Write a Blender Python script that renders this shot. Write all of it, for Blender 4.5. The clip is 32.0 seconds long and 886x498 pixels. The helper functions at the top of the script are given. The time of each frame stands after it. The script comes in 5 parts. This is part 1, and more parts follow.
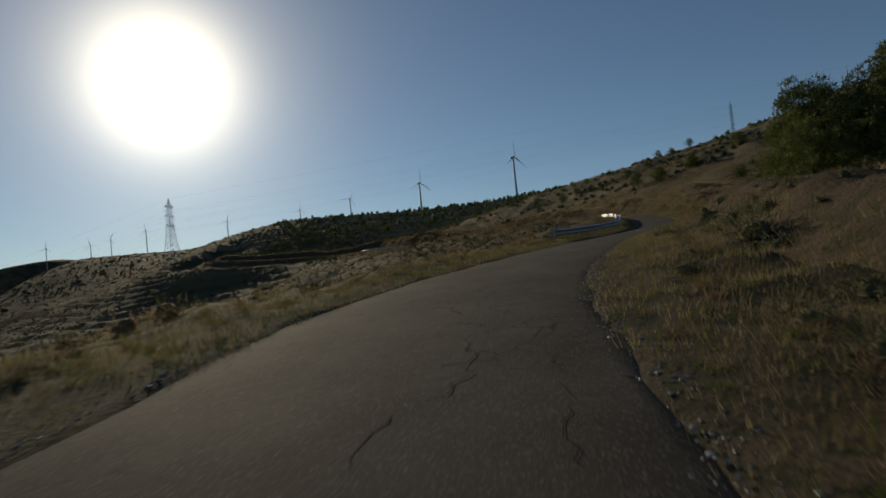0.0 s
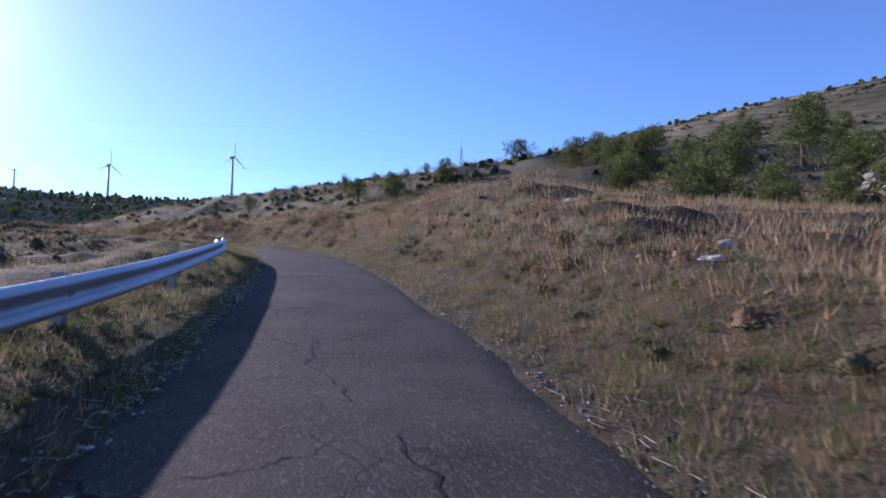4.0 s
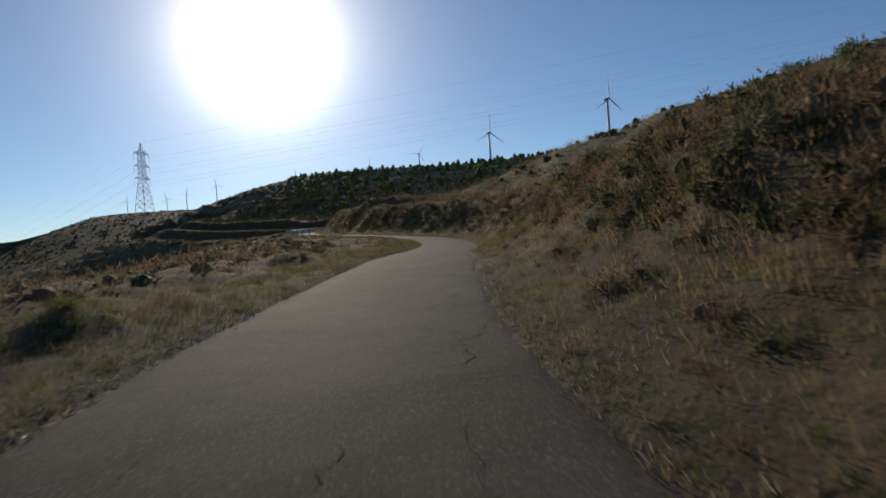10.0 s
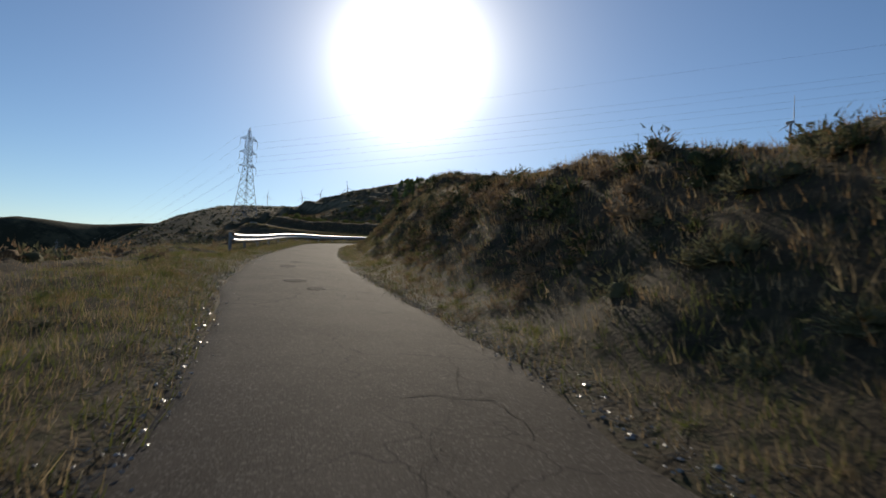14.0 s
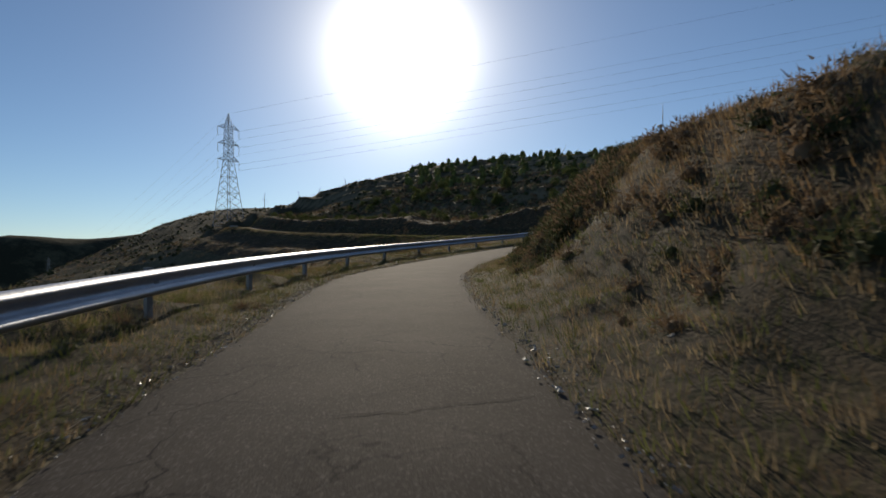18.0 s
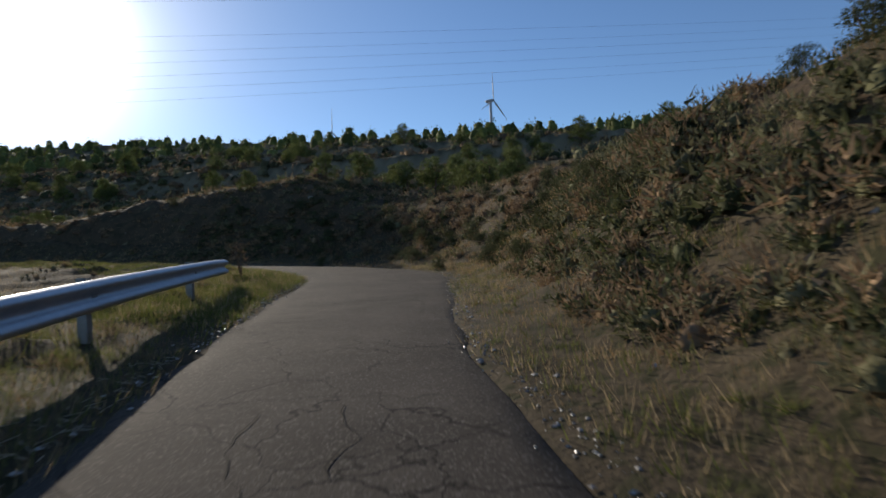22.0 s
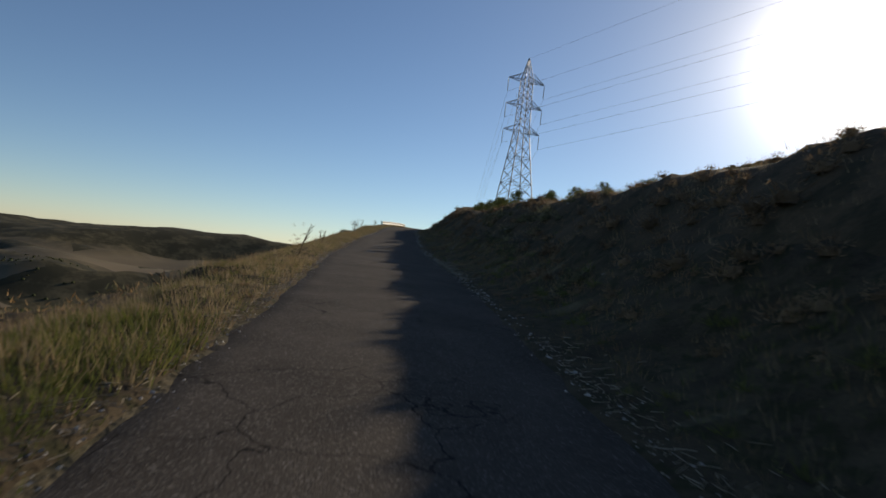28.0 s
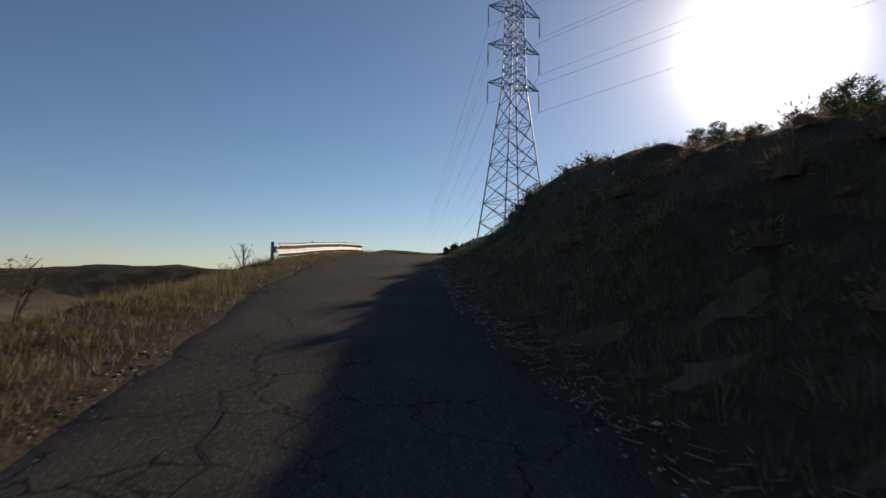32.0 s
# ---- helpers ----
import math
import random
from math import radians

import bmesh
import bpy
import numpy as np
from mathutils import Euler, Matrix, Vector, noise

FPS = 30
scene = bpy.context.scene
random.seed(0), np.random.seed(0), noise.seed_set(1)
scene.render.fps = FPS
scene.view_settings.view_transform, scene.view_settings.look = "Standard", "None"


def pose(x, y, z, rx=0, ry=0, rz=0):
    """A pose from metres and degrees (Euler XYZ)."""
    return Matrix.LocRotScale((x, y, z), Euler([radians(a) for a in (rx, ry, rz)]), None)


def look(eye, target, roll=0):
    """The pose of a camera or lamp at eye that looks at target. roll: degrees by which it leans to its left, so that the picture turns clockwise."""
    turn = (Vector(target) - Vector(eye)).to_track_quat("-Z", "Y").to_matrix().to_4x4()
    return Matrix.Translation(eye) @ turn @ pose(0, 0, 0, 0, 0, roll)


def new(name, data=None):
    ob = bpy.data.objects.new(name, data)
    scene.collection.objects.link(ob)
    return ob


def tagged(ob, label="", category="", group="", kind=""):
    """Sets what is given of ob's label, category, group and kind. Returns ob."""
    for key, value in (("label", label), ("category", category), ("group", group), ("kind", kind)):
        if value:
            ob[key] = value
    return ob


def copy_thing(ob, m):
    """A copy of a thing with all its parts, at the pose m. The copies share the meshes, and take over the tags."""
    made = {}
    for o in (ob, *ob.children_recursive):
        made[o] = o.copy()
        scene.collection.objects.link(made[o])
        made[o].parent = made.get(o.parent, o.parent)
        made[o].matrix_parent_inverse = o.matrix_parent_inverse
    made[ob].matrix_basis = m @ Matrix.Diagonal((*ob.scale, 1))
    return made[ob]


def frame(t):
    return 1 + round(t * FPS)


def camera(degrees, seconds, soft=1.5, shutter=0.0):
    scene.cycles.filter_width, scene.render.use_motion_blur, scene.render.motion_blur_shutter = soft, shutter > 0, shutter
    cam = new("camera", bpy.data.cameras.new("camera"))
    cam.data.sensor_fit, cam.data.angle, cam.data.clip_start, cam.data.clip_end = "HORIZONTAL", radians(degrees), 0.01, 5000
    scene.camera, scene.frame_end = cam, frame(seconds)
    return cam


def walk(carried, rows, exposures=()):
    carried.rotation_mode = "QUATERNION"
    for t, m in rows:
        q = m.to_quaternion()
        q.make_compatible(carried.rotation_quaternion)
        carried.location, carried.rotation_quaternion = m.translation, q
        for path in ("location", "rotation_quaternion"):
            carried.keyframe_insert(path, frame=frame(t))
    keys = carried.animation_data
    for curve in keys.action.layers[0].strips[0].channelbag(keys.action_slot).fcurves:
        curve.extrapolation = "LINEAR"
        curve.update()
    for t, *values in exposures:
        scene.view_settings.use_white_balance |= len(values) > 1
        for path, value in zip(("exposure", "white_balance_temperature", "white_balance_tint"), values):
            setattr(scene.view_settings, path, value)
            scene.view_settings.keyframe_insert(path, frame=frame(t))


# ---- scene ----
# camera: a car climbs a narrow hill road; rows are seconds, place, turn to the left, pitch, roll
cam = camera(73.4, 32.0, soft=1.6, shutter=0.1)
ROWS = [
    (0.0, 0.97, 2.05, 0.60, -21.22, 2.98, -5.81),
    (0.5, 4.34, 8.15, 1.40, -29.49, 2.82, -5.62),
    (1.0, 8.18, 14.14, 1.96, -39.39, 2.25, -4.84),
    (1.5, 12.26, 18.65, 2.44, -48.15, 2.35, -3.57),
    (2.0, 16.84, 22.59, 2.84, -54.37, 2.39, -2.08),
    (2.5, 21.05, 26.27, 3.23, -54.04, 2.89, -0.78),
    (3.0, 24.95, 29.64, 3.52, -53.41, 3.81, 0.07),
    (3.5, 27.89, 32.98, 3.88, -51.08, 4.28, 0.55),
    (4.0, 30.46, 36.08, 4.30, -47.54, 3.65, 0.73),
    (4.5, 32.44, 39.13, 4.67, -44.06, 3.76, 0.84),
    (5.0, 34.62, 42.29, 5.06, -41.10, 3.92, 1.21),
    (5.5, 36.87, 45.73, 5.49, -40.04, 3.80, 1.65),
    (6.0, 39.26, 49.45, 5.94, -39.46, 3.54, 1.80),
    (6.5, 41.67, 53.51, 6.39, -36.98, 3.31, 1.45),
    (7.0, 43.84, 57.98, 6.85, -31.97, 2.97, 1.22),
    (7.5, 45.52, 62.79, 7.26, -25.28, 1.94, 1.61),
    (8.0, 46.60, 67.83, 7.57, -18.39, 0.97, 1.70),
    (8.5, 47.23, 73.00, 7.85, -13.54, 0.76, 0.73),
    (9.0, 47.52, 78.35, 8.10, -9.88, -0.13, -1.23),
    (9.5, 47.81, 83.97, 8.22, -10.09, -0.74, -2.99),
    (10.0, 48.41, 89.97, 8.36, -12.64, -0.21, -3.95),
    (10.5, 49.49, 96.24, 8.62, -16.36, 0.58, -4.23),
    (11.0, 50.94, 102.52, 8.94, -19.80, 0.79, -4.12),
    (11.5, 52.60, 108.44, 9.20, -22.06, -0.03, -3.47),
    (12.0, 54.06, 113.82, 9.40, -21.96, -0.54, -2.47),
    (12.5, 55.23, 118.75, 9.56, -19.40, -0.35, -0.87),
    (13.0, 55.87, 123.43, 9.72, -13.83, -0.34, 1.05),
    (13.5, 56.06, 127.97, 9.92, -7.97, 0.65, 2.40),
    (14.0, 55.70, 132.44, 10.22, -0.92, 1.78, 2.74),
    (14.5, 54.88, 136.90, 10.56, 4.35, 1.81, 2.01),
    (15.0, 53.84, 141.43, 10.86, 6.48, 1.19, 0.77),
    (15.5, 52.73, 146.06, 11.12, 6.96, 0.48, -0.36),
    (16.0, 51.63, 150.81, 11.32, 6.53, 0.08, -1.09),
    (16.5, 50.65, 155.66, 11.51, 4.83, 0.34, -1.30),
    (17.0, 49.89, 160.60, 11.75, 2.34, 1.04, -1.12),
    (17.5, 49.25, 165.60, 12.03, 0.20, 1.18, -0.83),
    (18.0, 48.71, 170.64, 12.31, -0.78, 1.10, -0.75),
    (18.5, 48.31, 175.73, 12.59, -2.38, 0.53, -1.16),
    (19.0, 48.21, 180.82, 12.81, -6.02, -0.28, -1.80),
    (19.5, 48.52, 185.82, 13.01, -10.81, 0.17, -2.24),
    (20.0, 49.30, 190.69, 13.26, -16.15, 0.49, -2.58),
    (20.5, 50.55, 195.45, 13.50, -21.82, 0.58, -3.07),
    (21.0, 52.18, 200.20, 13.77, -25.60, 1.15, -3.32),
    (21.5, 54.14, 205.09, 14.10, -28.73, 1.41, -3.20),
    (22.0, 56.52, 210.04, 14.44, -32.45, 1.39, -2.63),
    (22.5, 58.98, 214.77, 14.81, -34.37, 1.71, -1.33),
    (23.0, 61.10, 219.17, 15.10, -32.11, 0.41, 0.35),
    (23.5, 62.66, 223.39, 15.28, -25.03, -0.11, 1.92),
    (24.0, 63.21, 227.68, 15.44, -11.64, 0.14, 3.01),
    (24.5, 62.93, 232.09, 15.62, -1.61, 0.59, 3.27),
    (25.0, 61.75, 236.60, 15.85, 10.16, 0.88, 3.22),
    (25.5, 59.65, 241.02, 16.08, 20.49, 0.59, 3.50),
    (26.0, 56.88, 245.23, 16.27, 28.17, 0.22, 4.12),
    (26.5, 53.73, 249.38, 16.47, 30.69, 0.69, 4.83),
    (27.0, 50.49, 253.64, 16.74, 30.98, 1.17, 5.76),
    (27.5, 47.00, 257.90, 17.03, 33.51, 1.28, 6.73),
    (28.0, 43.18, 262.05, 17.33, 36.56, 1.41, 6.54),
    (28.5, 39.31, 266.26, 17.64, 36.16, 1.82, 4.31),
    (29.0, 35.65, 270.65, 17.96, 33.50, 1.73, 0.97),
    (29.5, 32.01, 274.97, 18.25, 33.70, 0.93, -1.96),
    (30.0, 28.36, 279.05, 18.54, 35.75, 1.91, -3.09),
    (30.5, 24.74, 282.93, 18.89, 36.17, 2.24, -2.18),
    (31.0, 21.31, 286.70, 19.28, 35.67, 2.68, -0.34),
    (31.5, 18.08, 290.45, 19.67, 33.81, 2.61, 0.69),
    (32.0, 15.06, 294.23, 20.05, 31.45, 2.48, 0.96),
]
EXPOSURES = [(0.0, -0.65, 8200, 6), (1.0, -0.1, 8300, 7), (1.6, 0.5, 7400, 12), (2.2, 1.1, 6300, 16), (3.0, 1.25, 5800, 28), (4.0, 1.1, 5650, 30), (4.5, 1.05, 5700, 27),
             (6.5, 0.65, 6200, 14), (7.0, 0.45, 6400, 12), (8.0, -0.15, 7200, 10), (12.0, -0.1, 7050, 10), (14.0, 0.0, 7300, 10), (17.0, -0.15, 7300, 10), (19.0, -0.15, 7400, 10), (20.0, -0.1, 7200, 10), (21.0, 0.1, 7100, 10), (22.0, 0.4, 6900, 10), (23.0, 0.8, 6800, 10),
             (24.0, 0.98, 6700, 14), (25.0, 0.45, 8100, 12), (26.0, 0.12, 7800, 12), (29.0, 0.1, 7750, 12), (30.0, 0.28, 7450, 14), (31.0, -0.05, 7450, 12), (32.0, -0.2, 7650, 16)]
walk(cam, [(t, pose(x, y, z, 0, 0, a) @ pose(0, 0, 0, 90 + b, 0, 0) @ pose(0, 0, 0, 0, 0, c))
           for t, x, y, z, a, b, c in ROWS], EXPOSURES)

# the road's middle line, every 12 m or so
ROAD = [(-24.69, -52.31, -6.14), (-11.84, -25.29, -3.34), (-4.14, -9.03, -1.67), (1.02, 1.84, -0.55), (6.89, 12.51, 0.65), (15.42, 21.44, 1.54), (25.96, 30.95, 2.52), (34.61, 42.17, 3.91), (41.89, 53.9, 5.29), (46.38, 66.89, 6.37), (47.64, 80.6, 7.01), (49.07, 94.3, 7.38), (52.39, 107.78, 8.03), (55.63, 121.26, 8.49), (55.23, 134.95, 9.26), (52.2, 148.46, 10.08), (49.67, 162.07, 10.68), (48.25, 175.72, 11.44), (49.1, 189.58, 12.04), (53.18, 202.8, 12.8), (59.28, 215.26, 13.7), (63.26, 228.47, 14.32), (59.37, 241.53, 14.96), (51.23, 252.62, 15.51), (42.19, 262.98, 16.25), (33.28, 273.46, 17.0), (24.03, 283.72, 17.82), (15.06, 294.21, 18.9), (9.18, 301.05, 19.8), (4.35, 308.58, 20.52), (0.66, 316.8, 20.86), (-1.85, 325.42, 20.74), (-3.19, 334.34, 20.04)]
# hills: place and height of broad swells
SWELLS = [(-150, -120, -35.4), (60, -120, 18.2), (200, -100, 36.9), (-150, 40, -32.2), (-40, 60, -8.6), (110, 20, 9.2), (200, 60, 77.3), (320, 40, 87.7), (-150, 180, -29.0), (-30, 180, -2.5), (20, 120, 11.0), (100, 90, 14.6), (110, 150, 44.5), (180, 150, 21.5), (300, 180, 74.5), (110, 215, 3.1), (103, 293, 39.4), (50, 330, 33.6), (-67, 290, 10.3), (-160, 320, -43.7), (170, 280, 35.1), (260, 300, 52.3), (42, 420, 77.2), (114, 405, 38.4), (220, 420, 49.5), (-21, 371, 24.1), (-89, 429, 7.9), (320, 480, 64.9), (150, 560, 36.4), (50, 540, 54.1), (270, 640, 60.0), (450, 650, 52.2)]
# smaller knolls between them
KNOLLS = [(130, 70, 6.1), (-120, 520, 63.1), (-230, 420, -3.7), (85, 255, 22.9), (30, 322, 14.8), (42, 352, 46.4), (-130, 420, 1.6), (5, 352, 42.9)]
# height of the cut bank beside the road, and the fall on the valley side, along the road
BANK = [3.00, 2.95, 2.90, 2.90, 2.90, 2.85, 2.80, 2.75, 2.70, 2.00, 1.29, 1.14, 0.98, 1.08, 1.18, 1.01, 0.82, 0.85, 0.88, 1.73, 2.65, 1.90, 1.70, 1.80, 1.70, 1.90, 2.31, 2.22, 2.46, 2.45, 2.42, 2.34, 2.12, 2.32, 2.26, 2.40, 2.55, 2.88, 3.78, 3.24, 2.51, 2.80, 3.17, 3.36, 3.53, 3.75, 3.38, 2.90, 2.80, 3.06, 2.78, 3.80, 4.68, 3.61, 2.24, 2.15, 2.17, 2.89, 3.11, 2.63, 3.09, 2.71, 2.58, 2.37, 2.25, 2.30, 2.47, 2.98, 2.62, 2.58, 2.61]
FALL = [-0.80, -0.80, -0.80, -0.75, -0.70, -0.70, -0.70, -0.65, -0.60, -0.60, -0.60, -0.70, -0.80, -0.85, -0.90, -0.90, -0.90, -0.80, -0.70, -0.55, -0.40, -0.30, -0.20, -0.15, -0.10, -0.10, -0.10, -0.10, -0.10, -0.10, -0.10, -0.25, -0.40, -0.55, -0.70, -0.75, -0.80, -0.80, -0.80, -0.85, -0.90, -0.90, -0.90, -0.90, -0.90, -0.95, -1.00, -1.00, -1.00, -0.90, -0.80, -0.80, -0.80, -1.25, -1.70, -2.15, -2.60, -2.60, -2.60, -2.65, -2.70, -2.70, -2.70, -2.70, -2.70, -2.75, -2.80, -2.70, -2.60, -2.30, -2.00]
# how far the asphalt reaches to the left and right of that line: (way along, left, right)
EDGES = [(0, 1.60, 1.50), (60, 3.42, 0.57), (68, 2.87, 0.87), (74, 1.90, 1.51), (81, 1.84, 1.23), (93, 1.91, 1.17), (104, 0.99, 1.56), (111, 0.86, 1.77), (137, 1.05, 1.49), (147, 1.19, 1.46), (158, 1.94, 0.93), (170, 2.48, 1.02), (183, 2.43, 0.86), (194, 1.55, 1.31), (204, 0.60, 2.13), (210, 0.84, 1.75), (217, 1.44, 1.35), (242, 1.51, 1.31), (252, 1.60, 1.28), (262, 2.50, 0.87), (273, 2.00, 0.95), (282, 1.85, 0.85), (292, 1.96, 0.56), (298, 1.62, 1.60), (303, 0.98, 2.76), (310, 0.95, 3.44), (320, 1.34, 2.41), (331, 1.11, 1.90), (343, 0.79, 1.80), (364, 2.05, 1.60), (384, 1.92, 1.50), (396, 1.19, 1.50), (436, 1.50, 1.60)]

# ---- light ----
SUN_AZ, SUN_EL = radians(3.0), radians(19.4)          # to the left of +Y, above the horizon
SUN_DIR = Vector((-math.sin(SUN_AZ) * math.cos(SUN_EL), math.cos(SUN_AZ) * math.cos(SUN_EL), math.sin(SUN_EL)))
world = bpy.data.worlds.new("sky")
scene.world = world
world.use_nodes = True
wn, wl = world.node_tree.nodes, world.node_tree.links
wn.clear()
sky = wn.new("ShaderNodeTexSky")
sky.sky_type, sky.sun_disc = "NISHITA", False
sky.sun_elevation, sky.sun_rotation = SUN_EL, -SUN_AZ
sky.altitude, sky.air_density, sky.dust_density, sky.ozone_density = 1500, 1.0, 0.2, 5.0
coord = wn.new("ShaderNodeTexCoord")
dot = wn.new("ShaderNodeVectorMath")
dot.operation = "DOT_PRODUCT"
dot.inputs[1].default_value = SUN_DIR
wl.new(coord.outputs["Generated"], dot.inputs[0])


def world_math(op, a, b):
    n = wn.new("ShaderNodeMath")
    n.operation = op
    for i, v in enumerate((a, b)):
        if isinstance(v, (int, float)):
            n.inputs[i].default_value = v
        else:
            wl.new(v, n.inputs[i])
    return n.outputs[0]


up = world_math("MAXIMUM", dot.outputs["Value"], 0.0)
# the sun's aureole, widened to add the glare of its blown-out disc
aureole = world_math("ADD", world_math("MULTIPLY", world_math("POWER", up, 260.0), 24.0),
                     world_math("ADD", world_math("MULTIPLY", world_math("POWER", up, 60.0), 5.5),
                                world_math("MULTIPLY", world_math("POWER", up, 12.0), 1.0)))
glow = wn.new("ShaderNodeMix")
glow.data_type, glow.blend_type = "RGBA", "ADD"
glow.inputs["Factor"].default_value = 1.0
tint = wn.new("ShaderNodeMix")
tint.data_type, tint.blend_type = "RGBA", "MULTIPLY"
tint.inputs["Factor"].default_value = 1.0
tint.inputs["A"].default_value = (1.0, 0.97, 0.90, 1)
wl.new(aureole, tint.inputs["B"])
wl.new(sky.outputs[0], glow.inputs["A"])
wl.new(tint.outputs["Result"], glow.inputs["B"])
bg = wn.new("ShaderNodeBackground")
bg.inputs["Strength"].default_value = 0.10
wl.new(glow.outputs["Result"], bg.inputs["Color"])
wout = wn.new("ShaderNodeOutputWorld")
wl.new(bg.outputs[0], wout.inputs[0])
sun = new("sun", bpy.data.lights.new("sun", "SUN"))
sun.data.energy, sun.data.angle, sun.data.color = 3.8, radians(0.55), (1.0, 0.93, 0.82)
sun.matrix_world = look(SUN_DIR * 300, (0, 0, 0))


# ---- materials ----
def material(name, colors, scales=(0.5, 6.0), rough=0.9, bump=0.3, metal=0.0, bump_scale=30.0, translucent=0.0, island=0.0, spec=0.08, extra=None):
    """A surface whose colour wanders between the given colours at two scales, with fine relief."""
    m = bpy.data.materials.new(name)
    m.use_nodes = True
    n, l = m.node_tree.nodes, m.node_tree.links
    b = n["Principled BSDF"]
    geo = n.new("ShaderNodeNewGeometry")
    tc = n.new("ShaderNodeTexCoord")
    mixed = None
    fac = []
    for s in scales:
        t = n.new("ShaderNodeTexNoise")
        t.inputs["Scale"].default_value, t.inputs["Detail"].default_value, t.inputs["Roughness"].default_value = s, 6, 0.6
        l.new(geo.outputs["Position"], t.inputs["Vector"])
        fac.append(t.outputs["Fac"])
    ramp = n.new("ShaderNodeValToRGB")
    ramp.color_ramp.elements[0].position, ramp.color_ramp.elements[1].position = 0.32, 0.68
    ramp.color_ramp.elements[0].color, ramp.color_ramp.elements[1].color = (*colors[0], 1), (*colors[1], 1)
    add = n.new("ShaderNodeMath")
    add.operation = "MULTIPLY_ADD"
    add.inputs[1].default_value = 0.55
    l.new(fac[0], add.inputs[0])
    half = n.new("ShaderNodeMath")
    half.operation = "MULTIPLY"
    half.inputs[1].default_value = 0.45
    l.new(fac[1], half.inputs[0])
    l.new(half.outputs[0], add.inputs[2])
    l.new(add.outputs[0], ramp.inputs[0])
    color = ramp.outputs[0]
    if len(colors) > 2:
        t = n.new("ShaderNodeTexNoise")
        t.inputs["Scale"].default_value, t.inputs["Detail"].default_value = scales[0] * 2.3, 4
        l.new(geo.outputs["Position"], t.inputs["Vector"])
        r2 = n.new("ShaderNodeValToRGB")
        r2.color_ramp.elements[0].position, r2.color_ramp.elements[1].position = 0.5, 0.62
        l.new(t.outputs["Fac"], r2.inputs[0])
        mx = n.new("ShaderNodeMix")
        mx.data_type = "RGBA"
        mx.inputs["B"].default_value = (*colors[2], 1)
        l.new(r2.outputs[0], mx.inputs["Factor"])
        l.new(color, mx.inputs["A"])
        color = mx.outputs["Result"]
    if island:
        hv = n.new("ShaderNodeHueSaturation")
        mr = n.new("ShaderNodeMapRange")
        mr.inputs["To Min"].default_value, mr.inputs["To Max"].default_value = 1 - island, 1 + island
        l.new(geo.outputs["Random Per Island"], mr.inputs["Value"])
        l.new(mr.outputs[0], hv.inputs["Value"])
        l.new(color, hv.inputs["Color"])
        color = hv.outputs[0]
    if extra:
        color = extra(n, l, geo, color)
    l.new(color, b.inputs["Base Color"])
    b.inputs["Roughness"].default_value, b.inputs["Metallic"].default_value = rough, metal
    b.inputs["Specular IOR Level"].default_value = spec
    if bump:
        t = n.new("ShaderNodeTexNoise")
        t.inputs["Scale"].default_value, t.inputs["Detail"].default_value = bump_scale, 5
        l.new(geo.outputs["Position"], t.inputs["Vector"])
        bp = n.new("ShaderNodeBump")
        bp.inputs["Strength"].default_value, bp.inputs["Distance"].default_value = bump, 0.5 / bump_scale
        l.new(t.outputs["Fac"], bp.inputs["Height"])
        l.new(bp.outputs[0], b.inputs["Normal"])
    if translucent:
        tr = n.new("ShaderNodeBsdfTranslucent")
        l.new(color, tr.inputs["Color"])
        ms = n.new("ShaderNodeMixShader")
        ms.inputs[0].default_value = translucent
        l.new(b.outputs[0], ms.inputs[1])
        l.new(tr.outputs[0], ms.inputs[2])
        l.new(ms.outputs[0], n["Material Output"].inputs["Surface"])
    return m


